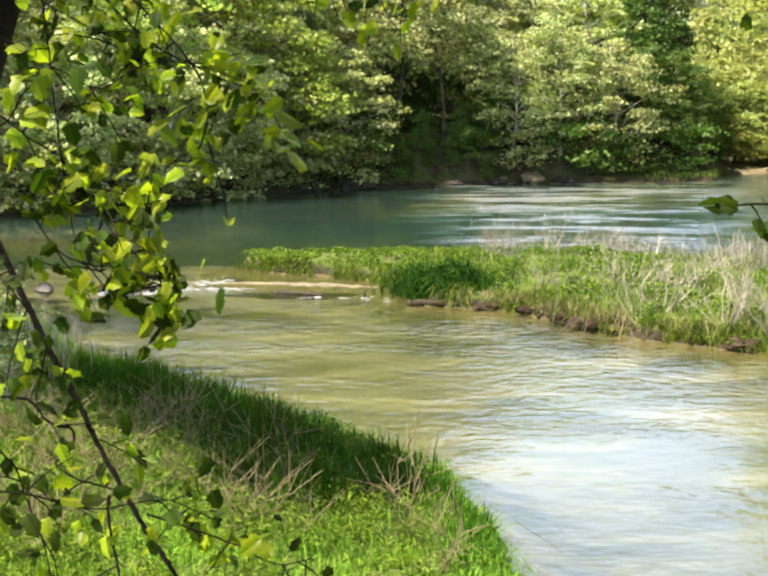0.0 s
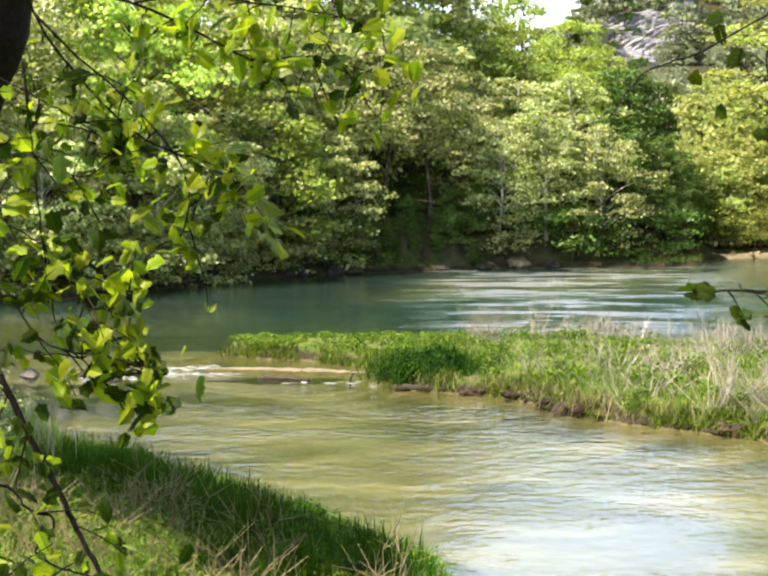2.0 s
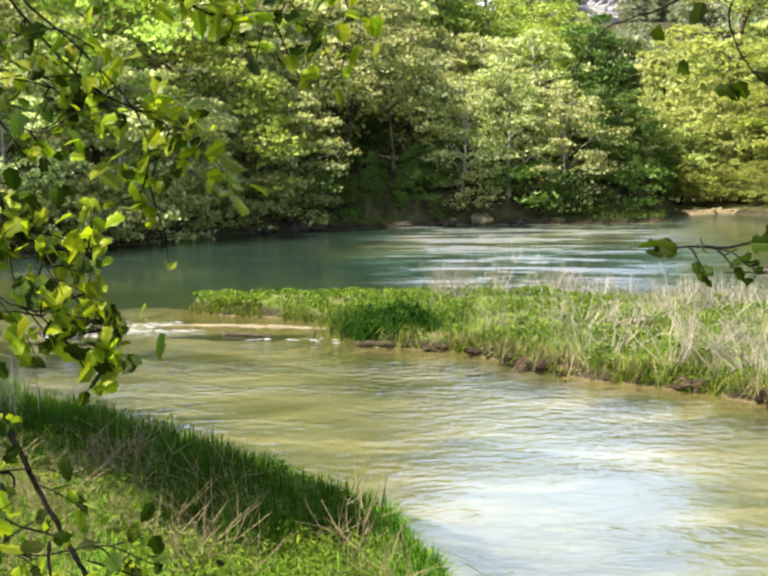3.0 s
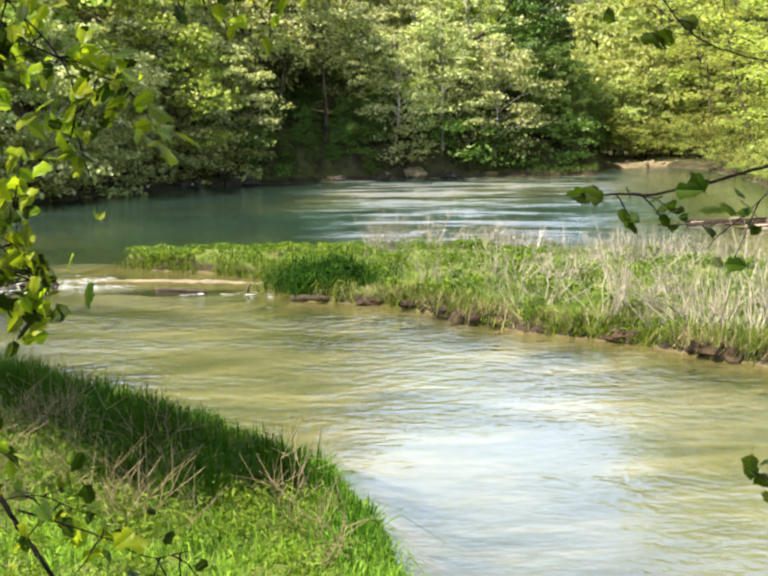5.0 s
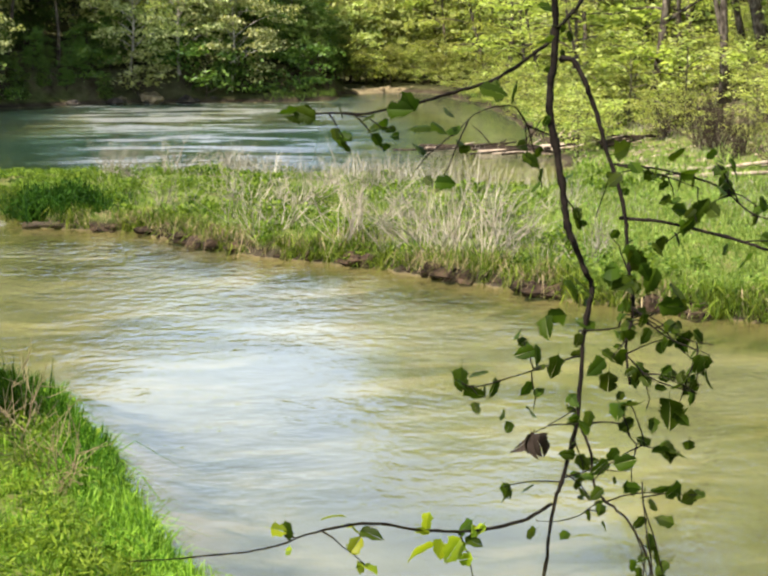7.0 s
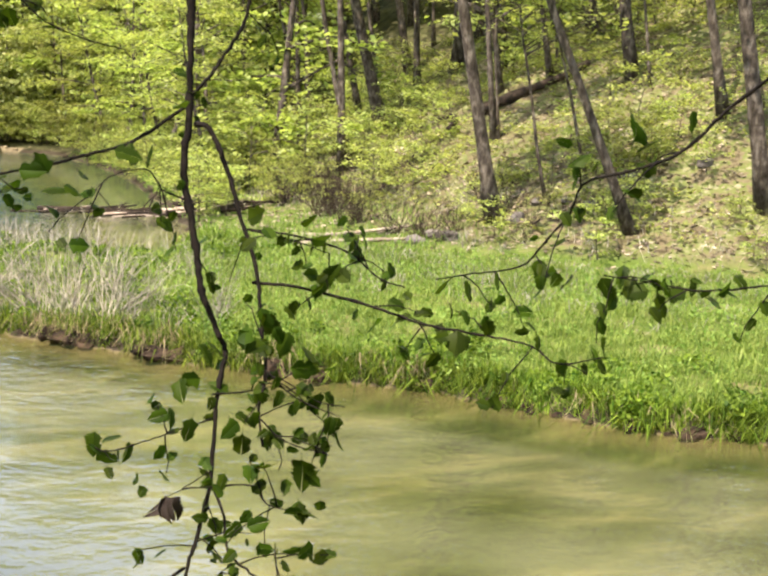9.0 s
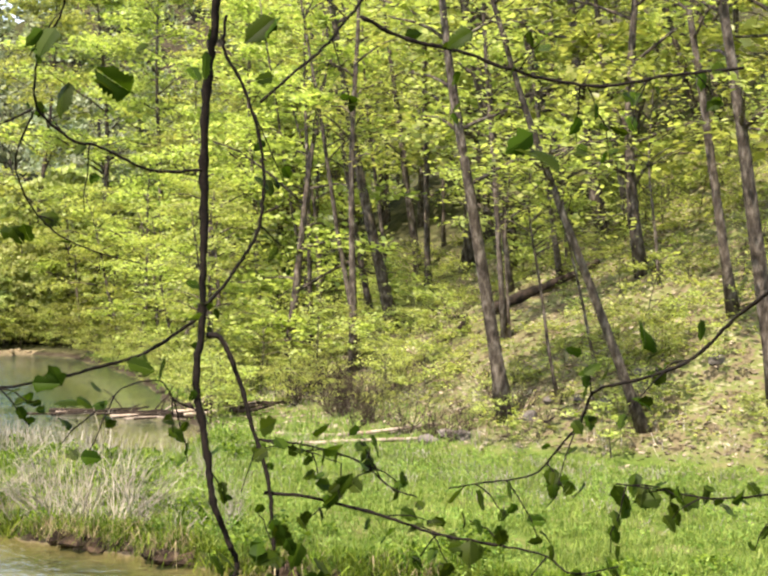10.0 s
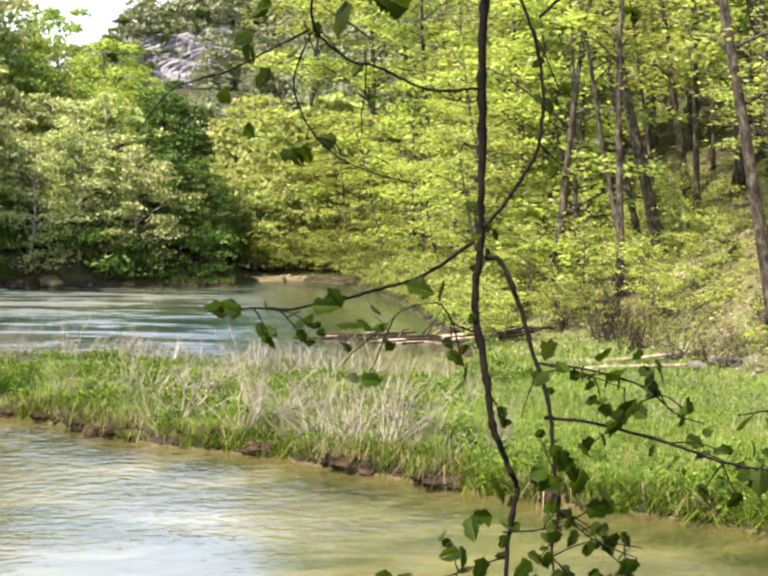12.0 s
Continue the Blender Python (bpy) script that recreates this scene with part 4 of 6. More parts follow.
# pale trees at the foot and the open end of the bluff
for i in range(9):
    az = r.uniform(10.1, 11.4) if i < 6 else r.uniform(8.0, 11.0)
    y = r.uniform(250, 258)
    x = y * math.tan(radians(az))
    top = 4.3 + y * math.tan(radians(r.uniform(5.0, 6.2) if i < 6 else r.uniform(3.7, 4.4)))
    plant("hill_tree", HILL_TREES[i % 2], "far pale tree at the foot of the rock bluff", "tree", (x, y, float(land(x, y)) - 0.2), r.uniform(0, 6.28), max(0.25, min(1.2, (top - float(land(x, y))) / 12)), "trees on the rocky hill")


# ---- loose wood, rocks and gravel ----
def log(name, pts, r0, r1, mat, label, group=""):
    p = curve(pts, 12)
    r = np.linspace(r0, r1, 12) * (1 + 0.1 * np.sin(np.arange(12) * 2.3))
    v, f = tube(p, r, 9, 0.07, int(abs(p[0, 0] * 97)) % 1000)
    return tagged(new(name, mesh_of(name, v, f, mat, True)), label, "log", group)


def on_land(pts, lift):
    return [(x, y, max(0.0, float(land(x, y))) + lift) for x, y in pts]


log("fallen_log", on_land([(26.3, 47.4), (27.2, 47.1), (28.2, 46.8), (29.2, 46.5), (29.8, 46.4)], 0.24), 0.19, 0.10, DARK_WOOD, "dark fallen log lying up the wooded slope")
log("fallen_log", on_land([(25.9, 49.6), (26.2, 48.8), (25.9, 48.2), (25.4, 47.6)], 0.2), 0.07, 0.09, DARK_WOOD, "thin dark fallen log on the leaf litter")
log("shore_log", on_land([(14.4, 37.9), (16.6, 37.7), (19.2, 37.7)], 0.07), 0.075, 0.05, DRIFT, "long bleached log at the edge of the meadow")
log("shore_log", on_land([(16.4, 41.0), (18.0, 40.0), (20.4, 39.2)], 0.06), 0.07, 0.04, DRIFT, "long bleached log at the edge of the meadow")
r = np.random.default_rng(11)
for i in range(30):
    cx, cy, a, ln = 13.8 + 0.165 * i + r.normal() * 0.5, 51.2 - 0.11 * i + r.normal() * 0.8, r.uniform(-0.75, 0.35), r.uniform(0.5, 1.9)
    if i == 0:
        cx, cy, a, ln = 14.9, 51.2, 0.02, 1.7
    z = max(0.0, float(land(cx, cy))) + 0.04 + 0.04 * (i % 3)
    log("driftwood_log", [(cx - ln * math.cos(a), cy - ln * math.sin(a), z), (cx, cy, z + 0.08), (cx + ln * math.cos(a), cy + ln * math.sin(a), z + r.uniform(0, 0.35))], r.uniform(0.03, 0.1), 0.02, DRIFT if i % 3 == 0 else DARK_WOOD, "weathered driftwood log stranded on the shore", "driftwood pile")
for i in range(26):
    x, y = 18.0 + r.normal() * 1.5, 50.2 + r.normal() * 1.2
    a, ln, rise = r.uniform(0, 6.28), r.uniform(0.5, 1.3), r.uniform(0.2, 1.1)
    z = max(0.0, float(land(x, y)))
    log("driftwood_stick", [(x, y, z), (x + 0.5 * ln * math.cos(a), y + 0.3 * ln * math.sin(a), z + 0.6 * rise), (x + ln * math.cos(a), y + 0.6 * ln * math.sin(a), z + rise)], r.uniform(0.02, 0.05), 0.012, DARK_WOOD if i % 3 else DRIFT, "dark crooked stick in the driftwood on the shore", "driftwood pile")
log("sunken_log", [(0.5, 34.0, 0.03), (0.9, 33.7, 0.07), (1.5, 33.5, 0.05)], 0.07, 0.05, WET_WOOD, "dark wet log at the foot of the island")
log("sunken_log", [(-2.4, 35.9, 0.0), (-1.9, 35.7, 0.03), (-1.3, 35.4, 0.01)], 0.05, 0.03, WET_WOOD, "dark wet stick lying in the shallows")
log("stick", [(-0.42, 35.2, -0.1), (-0.40, 35.2, 0.1), (-0.34, 35.2, 0.2)], 0.025, 0.012, WET_WOOD, "short dark stick standing in the shallows")


def rock(at, size, seed, label="rough grey rock at the water's edge", group="rocks", mat=None):
    bm = bmesh.new()
    bmesh.ops.create_icosphere(bm, subdivisions=2, radius=1)
    r = np.random.default_rng(seed)
    ax = r.uniform(0.6, 1.2, 3) * size
    ph = r.uniform(0, 6, 3)
    for v in bm.verts:
        c = v.co
        k = 1 + 0.18 * math.sin(c.x * 3 + ph[0]) + 0.16 * math.sin(c.y * 4 + ph[1]) + 0.12 * math.sin(c.z * 5 + ph[2])
        k += r.normal() * 0.09 if mat is SOIL else 0.0
        v.co = (c.x * ax[0] * k, c.y * ax[1] * k, c.z * ax[2] * 0.6 * k)
    me = bpy.data.meshes.new("rock")
    bm.to_mesh(me)
    bm.free()
    me.materials.append(mat or ROCK)
    ob = new("rock", me)
    ob.location = at
    ob.rotation_euler = (0, 0, r.uniform(0, 6))
    return tagged(ob, label, "rock", group)


r = np.random.default_rng(12)
for i, (x, y, s) in enumerate([(-6.7, 36.6, 0.32), (-6.2, 36.4, 0.24), (-5.7, 36.3, 0.3), (-5.2, 36.6, 0.22), (-7.4, 36.2, 0.25), (-4.7, 36.8, 0.14), (-6.0, 37.2, 0.2)]):
    rock((x, y, 0.03), s, 200 + i, "dark wet rock breaking the riffle", "rocks in the riffle", WET_WOOD if i % 2 else ROCK)
for i in range(26):
    x = r.uniform(-8, 17)
    rock((x, far_edge(x) - 0.4 + r.uniform(-0.3, 0.3), 0.08), r.uniform(0.15, 0.5), 230 + i, "dark rock at the foot of the far bank", "rocks on the far bank", DARK_ROCK)
for i in range(7):
    rock((6.6 + r.normal() * 0.7, 80.2 + r.normal() * 0.3, 0.2), r.uniform(0.25, 0.55), 260 + i, "pale rock slab at the foot of the far bank", "rocks on the far bank", GRAVEL)
for i in range(26):
    x = r.uniform(18, 24.5)
    rock((x, 91.0 - 0.25 * abs(x - 21.5) + r.uniform(-0.5, 0.8), 0.16), r.uniform(0.1, 0.3), 280 + i, "pale rock on the gravel bar", "rocks on the gravel bar", GRAVEL)
for i in range(16):
    x = r.uniform(17.5, 26)
    y = 38.6 - 0.5 * (x - 17.5) + r.uniform(-0.8, 0.8)
    rock((x, y, float(land(x, y)) + 0.05), r.uniform(0.1, 0.28), 300 + i, "grey rock in the litter at the foot of the slope", "rocks at the foot of the slope")


def bar(pts, name, label, wide=0.55, high=1.0):
    """A low gravel bar just above the water."""
    c = curve(pts, 24)
    r = np.random.default_rng(4)
    v, f = [], []
    for i, p in enumerate(c):
        w = wide * math.sin(math.pi * min(0.97, max(0.03, i / 23))) + 0.05
        for k, (o, z) in enumerate(((-1, -0.12), (-0.55, 0.0), (0, 0.014), (0.55, 0.0), (1, -0.12))):
            v.append((p[0] + r.normal() * 0.04, p[1] + o * w + r.normal() * 0.05, z * (high if z > 0 else 1) + (0.08 * (high > 1) if z == 0 else 0) + r.normal() * 0.006))
    for i in range(23):
        for k in range(4):
            a = i * 5 + k
            f.append((a, a + 5, a + 6, a + 1))
    return tagged(new(name, mesh_of(name, v, f, GRAVEL, True)), label, "gravel bar", kind="structure")


bar([(-3.9, 37.9), (-2.4, 37.7), (-1.2, 37.4), (0.0, 36.9)], "gravel_bar", "pale sandy gravel bar just above the water")
bar([(17.6, 88.6), (19.5, 89.6), (21.5, 91.2), (23.6, 89.6)], "gravel_bar", "pale gravel bar at the end of the pool", 0.8, 17)


# ---- white water of the riffle ----
m, n, l, out = material("foam")
fb = n.new("ShaderNodeBsdfPrincipled")
fb.inputs["Base Color"].default_value, fb.inputs["Roughness"].default_value = (0.5, 0.53, 0.52, 1), 0.5
l.new(fb.outputs[0], out.inputs[0])
rf = np.random.default_rng(61)
fc = []
for x0, y0, x1, y1, k, w in [(-5.9, 37.0, -3.6, 37.9, 110, 0.35), (-6.9, 36.0, -4.8, 35.9, 90, 0.3), (-1.8, 35.2, 0.3, 34.6, 24, 0.2), (-4.8, 36.6, -3.0, 36.4, 60, 0.2)]:
    u = rf.uniform(size=k)
    fc.append(np.stack([x0 + (x1 - x0) * u + rf.normal(size=k) * 0.1, y0 + (y1 - y0) * u + rf.normal(size=k) * w, 0.008 + 0.012 * rf.uniform(size=k)], 1))
fc = np.concatenate(fc)
fs = rf.uniform(0.012, 0.04, len(fc))
fv = []
for (x, y, z), s in zip(fc, fs):
    fv += [(x - s * 3.0, y, z), (x, y - s * 0.5, z), (x + s * 3.0, y + s * 0.1, z), (x + 0.1 * s, y + s * 0.5, z + 0.004)]
stuff_me = mesh_of("foam", fv, np.arange(len(fv)).reshape(-1, 4), m)
tagged(new("foam", stuff_me), "white broken water on the riffle", "foam", kind="stuff")


# ---- grass, sedge and dead stalks ----
def blades(points, length, width, lean, seed, bend=0.5, mat=None):
    """One tapered, bent blade of three faces for each root."""
    r = np.random.default_rng(seed)
    n = len(points)
    L = length * r.uniform(0.55, 1.25, n)
    az = r.uniform(0, 6.283, n)
    out = np.stack([np.cos(az), np.sin(az), np.zeros(n)], 1)
    ln = np.abs(r.normal(size=n)) * lean
    side = np.stack([-np.sin(az), np.cos(az), np.zeros(n)], 1)
    turn = r.uniform(0, 6.283, n)
    side = side * np.cos(turn)[:, None] + out * np.sin(turn)[:, None] * 0.6
    w = (width * r.uniform(0.6, 1.3, n))[:, None]
    up = np.array([0, 0, 1.0])
    p0 = np.asarray(points)
    p1 = p0 + (up * 0.55 + out * (ln * 0.4)[:, None]) * L[:, None]
    p2 = p0 + (up * (1 - bend * ln)[:, None] + out * (ln * 1.15)[:, None]) * L[:, None]
    v = np.stack([p0 - side * w * 0.5, p0 + side * w * 0.5, p1 + side * w * 0.42, p1 - side * w * 0.42, p2], 1).reshape(-1, 3)
    k = np.arange(n)[:, None] * 5
    f = (k + np.array([[0, 1, 2, 3]])).tolist() + (k + np.array([[3, 2, 4]])).tolist()
    return v, f


def scatter(n, x0, x1, y0, y1, keep, seed, clump=0.0, per=1):
    """Roots on dry ground in a stretch of the plan where keep(x, y, d) holds; in tufts if clump is given."""
    r = np.random.default_rng(seed)
    c = np.stack([r.uniform(x0, x1, n), r.uniform(y0, y1, n)], 1)
    if per > 1:
        c = np.repeat(c, per, 0) + r.normal(size=(n * per, 2)) * clump
    x, y = c[:, 0], c[:, 1]
    d = shore_distance(x, y)
    ok = keep(x, y, d, r.uniform(size=len(x)))
    x, y = x[ok], y[ok]
    return np.stack([x, y, land(x, y) - 0.02], 1)


def stuff(name, vf, mat, label, category):
    v, f = vf
    return tagged(new(name, mesh_of(name, v, f, mat)), label, category, kind="stuff")


# near bank
pts = scatter(4200, -9, 1.6, 9.5, 26, lambda x, y, d, u: (d > -0.02) & (x < 2), 21, 0.09, 24)
stuff("bank_grass", blades(pts, 0.20, 0.015, 0.95, 22, 0.6), GRASS_NEAR, "lush green grass on the near bank", "grass")
pts = along((2.3, 8.5), (-6, 29.3), 26000, -0.1, 0.55, 23, 0.6)
stuff("bank_edge_grass", blades(pts, 0.24, 0.015, 0.9, 24, 0.6), GRASS_NEAR, "longer grass leaning over the water's edge", "grass")
pts = scatter(130, -6, 0.2, 14.6, 19.6, lambda x, y, d, u: (d > 0.7) & (d < 4.4) & (u < 0.25 + 0.22 * d), 25, 0.12, 6)
stuff("bank_stalks", blades(pts, 0.46, 0.011, 0.6, 26, 0.3), TAN_STALK, "dry pinkish stalks standing in the bank grass", "dead grass")
pts = scatter(110, -10, -4.2, 20, 31, lambda x, y, d, u: d > 0.1, 27, 0.2, 14)
stuff("bank_stalks", blades(pts, 0.85, 0.012, 0.4, 28, 0.3), STALK, "dry brown stalks and brambles on the bank", "dead grass")
for i in range(22):
    x, y = r.uniform(-9.5, -4.4), r.uniform(21, 30)
    if shore_distance(np.array([x]), np.array([y]))[0] > 0.2:
        plant("bramble", SHRUB[i % 2], "low leafy bramble on the near bank", "shrub", (x, y, float(land(x, y)) - 0.05), r.uniform(0, 6), r.uniform(0.22, 0.42), "brambles on the near bank")

# thick sedge standing in for the near bank's shadow, shade put into its green
def shade_strip_mid(y):
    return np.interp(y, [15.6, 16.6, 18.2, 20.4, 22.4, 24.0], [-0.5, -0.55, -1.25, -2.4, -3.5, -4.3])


pts = scatter(15000, -5.6, 0.6, 15.6, 24.2, lambda x, y, d, u: (d > 0.02) & (np.abs(x - shade_strip_mid(y) + 0.25 * np.sin(y * 2.1)) < 0.85 * np.sin(np.clip((y - 15.4) / 9.0, 0.05, 0.98) * np.pi) ** 0.5 * (0.6 + 0.5 * u)), 66, 0.05, 3)
stuff("deep_sedge", blades(pts, 0.42, 0.016, 0.6, 67, 0.5), SHADOW_SEDGE, "thick sedge for the shadow on the near bank, shade in its green", "grass")

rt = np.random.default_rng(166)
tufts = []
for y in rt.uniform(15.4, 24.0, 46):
    c = np.array([float(shade_strip_mid(y)) + rt.normal() * 0.4, y])
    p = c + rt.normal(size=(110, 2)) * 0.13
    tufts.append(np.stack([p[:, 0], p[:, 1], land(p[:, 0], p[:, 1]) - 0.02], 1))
stuff("sedge_tufts", blades(np.concatenate(tufts), 0.5, 0.016, 0.6, 167, 0.5), SHADOW_SEDGE, "taller sedge tufts for the shadow on the near bank, shade in their green", "grass")
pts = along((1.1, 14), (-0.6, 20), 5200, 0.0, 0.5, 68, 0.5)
stuff("deep_sedge", blades(pts, 0.3, 0.016, 0.7, 69, 0.5), SHADOW_SEDGE, "sedge on the lip of the near bank, in the same shade-darkened green", "grass")

# island and meadow
def meadow_side(x, y):
    """Positive on the lush meadow, negative on the island with its dead stalks."""
    return x - 0.32 * y + 0.5 * soft_noise(x, y, 0.9, 8)


pts = scatter(2300, -3.8, 16, 16, 43, lambda x, y, d, u: (d > 0.02) & (d < 2.4) & (soft_noise(x, y, 1.5, 9) > -0.3 - 0.5 * (x < 2)), 31, 0.14, 24)
stuff("island_grass", blades(pts, 0.24, 0.022, 1.1, 32, 0.7), GRASS_ISLE, "bright green grass along the edge of the island", "grass")
pts = scatter(1500, 1, 16, 20, 46, lambda x, y, d, u: (d > 1.0) & (meadow_side(x, y) < 0.3) & (soft_noise(x, y, 1.1, 2) > -0.25), 33, 0.2, 18)
stuff("island_sedge", blades(pts, 0.30, 0.02, 0.9, 34, 0.6), GRASS_ISLE, "green sedge under the dead stalks on the island", "grass")
pts = scatter(4300, 7.5, 27, 13, 43, lambda x, y, d, u: (d > 0.0) & (meadow_side(x, y) > -0.1) & (x + 0.9 * y < 50.5 + u), 35, 0.17, 22)
stuff("meadow_grass", blades(pts, 0.26, 0.022, 1.0, 36, 0.6), GRASS_MEAD, "bright green meadow grass beside the stream", "grass")
pts = scatter(430, 1.9, 14, 21, 46.6, lambda x, y, d, u: (d > 0.5) & (meadow_side(x, y) < 0.5) & (u < 0.03 + 0.055 * d) & (x > 2.2) & (soft_noise(x, y, 0.9, 3) > -0.5), 37, 0.2, 10)
stuff("dead_stalks", blades(pts, 0.42, 0.0095, 1.1, 38, 0.35), STALK, "pale dead grass stalks standing on the island", "dead grass")
pts = scatter(450, 1.9, 14, 21, 46.6, lambda x, y, d, u: (d > 0.9) & (meadow_side(x, y) < 0.3) & (soft_noise(x, y, 1.1, 2) < 0.25), 137, 0.2, 12)
stuff("island_thatch", blades(pts, 0.22, 0.016, 1.3, 138, 0.9), STALK, "flattened pale thatch between the stalks on the island", "dead grass")
pts = along((0.9, 33.8), (13.7, 16.7), 3800, -0.06, 0.2, 39)
pts = pts[np.sin(pts[:, 0] * 2.3 + 1) + np.sin(pts[:, 0] * 5.1) < 0.1]
stuff("edge_thatch", blades(pts, 0.28, 0.016, 1.1, 40, 0.9), TAN_STALK, "brown thatch hanging over the cut edge of the island", "dead grass")

pts = np.concatenate([along((14.9, 41.8), (1.6, 42.8), 3400, 0.05, 1.8, 62, 1.6)])
pts = pts[(pts[:, 0] > 2.4) & (pts[:, 0] < 12.6) & (np.sin(pts[:, 0] * 1.7 + 4.2) + 0.6 * np.sin(pts[:, 0] * 4.3 + pts[:, 1]) > -0.25)]
stuff("back_stalks", blades(pts, 0.85, 0.016, 0.9, 63, 0.4), STALK, "bleached dead stems along the back of the island", "dead grass")


def dead_shrub(seed, height, spread, stems, mat, thick=1.0):
    """A fan of thin forking dead stems from one root, one mesh a stem."""
    r = np.random.default_rng(seed)
    out_meshes = []
    k = np.linspace(0, 1, 5)[:, None]
    for _ in range(stems):
        az, out, up = r.uniform(0, 6.283), abs(r.normal()) * spread, height * r.uniform(0.55, 1.1)
        way = np.array([math.cos(az) * out, math.sin(az) * out, up])
        p = r.normal(size=3) * (0.06, 0.06, 0) + way * k ** (0.8, 0.8, 1.0) + r.normal(size=(5, 3)) * 0.045 * k
        bits = [tube(p, np.linspace(0.009, 0.004, 5) * thick, 3)]
        for _ in range(4):
            q = p[r.integers(1, 5)]
            side = way * r.uniform(0.15, 0.4) + r.normal(size=3) * 0.14
            bits.append(tube(q + side * np.linspace(0, 1, 3)[:, None], np.linspace(0.004, 0.002, 3), 3))
        v, f = grow(bits)
        out_meshes.append(mesh_of("stem", v, f, mat))
    return out_meshes


def stand(name, meshes, label, category, x, y, turn, s, group):
    ob = thing(name, label, category, (x, y, float(land(x, y)) - 0.03), group)
    ob.rotation_euler, ob.scale = (0, 0, turn), (s, s, s)
    for me in meshes:
        piece("stem", me, ob)
    return ob


DEAD_SHRUBS = [dead_shrub(300 + i, 0.66, 0.5, 11, DEAD_TWIG) for i in range(4)]
rf = np.random.default_rng(44)
TAN_SHRUBS = [dead_shrub(320 + i, 0.6, 0.30, 9, TAN_STALK, 0.6) for i in range(3)]
for i in range(37):
    y = rf.uniform(14.0, 19.6) if i < 34 else rf.uniform(13.2, 15.2)
    x = float(shade_strip_mid(y)) - rf.uniform(-0.1, 3.2) if i < 34 else rf.uniform(-0.3, 0.6)
    stand("dry_weed", TAN_SHRUBS[i % 3], "dry tan forked weed stalks standing in the bank grass", "weed", x, y, rf.uniform(0, 6.28), rf.uniform(0.7, 1.15), "dry weeds on the near bank")
rf = np.random.default_rng(43)
spots = [(6.5, 27.9), (6.9, 28.3), (7.7, 26.6), (8.1, 25.9), (8.3, 26.6), (7.8, 27.2), (4.4, 32.3), (5.2, 30.6), (9.0, 27.2), (7.2, 30.0), (3.3, 34.5), (8.8, 28.6), (9.8, 26.2), (5.6, 33.5), (9.4, 30.5), (8.6, 25.3), (9.3, 25.2)]
spots += [(2.6 + 0.42 * i + rf.uniform(-0.3, 0.3), (41.0 if i < 10 else 37.0) + 0.7 * math.sin(i * 1.7)) for i in range(22)] + [(rf.uniform(4, 11), rf.uniform(31, 36)) for _ in range(5)]
for i, (x, y) in enumerate(spots):
    stand("dead_shrub", DEAD_SHRUBS[i % 4], "leafless grey-pink dead shrub in the island grass", "shrub", x, y, rf.uniform(0, 6.28), rf.uniform(0.75, 1.2), "dead shrubs on the island")
BIG_SHRUBS = [dead_shrub(340 + i, 1.25, 0.7, 15, DEAD_TWIG) for i in range(3)]
for i, (x, y) in enumerate([(5.9, 28.3), (6.3, 29.0), (7.0, 26.9), (7.5, 26.8), (7.9, 26.4), (7.5, 27.6), (8.3, 27.2), (7.1, 28.2), (4.6, 29.9), (3.5, 33.0), (3.0, 41.7), (3.6, 41.9)]):
    stand("dead_shrub", BIG_SHRUBS[i % 3], "tall leafless grey dead shrub at the edge of the island", "shrub", x, y, rf.uniform(0, 6.28), rf.uniform(0.8, 1.15) * (0.65 if i > 7 else 1), "dead shrubs on the island")
BRUSH = [dead_shrub(360 + i, 0.9, 0.8, 18, DARK_WOOD) for i in range(3)]
for i in range(44):
    y = rf.uniform(35, 52) if i < 26 else rf.uniform(41, 50)
    x = float(np.interp(y, [35, 36, 42, 50, 56], [19.6, 19.2, 18.9, 19.6, 21.2])) + (rf.uniform(0.2, 3.4) if i < 26 else rf.uniform(0.0, 2.2))
    stand("brush", BRUSH[i % 3], "dark dead brush at the foot of the wooded slope", "brush", x, y, rf.uniform(0, 6.28), rf.uniform(0.6, 1.3), "brush on the slope")
pts = along((9.6, 22.5), (21, 9), 15000, -0.08, 0.55, 45, 0.6)
stuff("meadow_edge_grass", blades(pts, 0.34, 0.022, 1.0, 46, 0.8), GRASS_ISLE, "rank green grass drooping over the meadow's edge", "grass")
pts = along((-3.6, 40.9), (13.7, 16.7), 16000, -0.1, 0.3, 47)
pts = pts[np.sin(pts[:, 0] * 2.3 + 1) + np.sin(pts[:, 0] * 5.1 + 2 * pts[:, 2]) > -0.75]
stuff("island_edge_grass", blades(pts, 0.32, 0.022, 1.0, 48, 0.8), GRASS_ISLE, "grass hanging over the cut edge of the island", "grass")
# low broad-leaved weeds in mounds
rw = np.random.default_rng(49)
mounds = scatter(1500, -3.6, 15, 17, 43, lambda x, y, d, u: (d > 0.05) & (d < 2.8) & (soft_noise(x, y, 1.5, 9) > -0.1 - 0.5 * (x < 2)), 50)
wc = []
for m in mounds:
    w, h = rw.uniform(0.12, 0.32), rw.uniform(0.08, 0.3) * (0.35 if m[0] < 2 else 1)
    q = rw.normal(size=(70, 3))
    q[:, 2] = np.abs(q[:, 2])
    wc.append(m + q / np.linalg.norm(q, axis=1)[:, None] * (w, w, h) * rw.uniform(0.7, 1.1, (70, 1)) + (0, 0, 0.1))
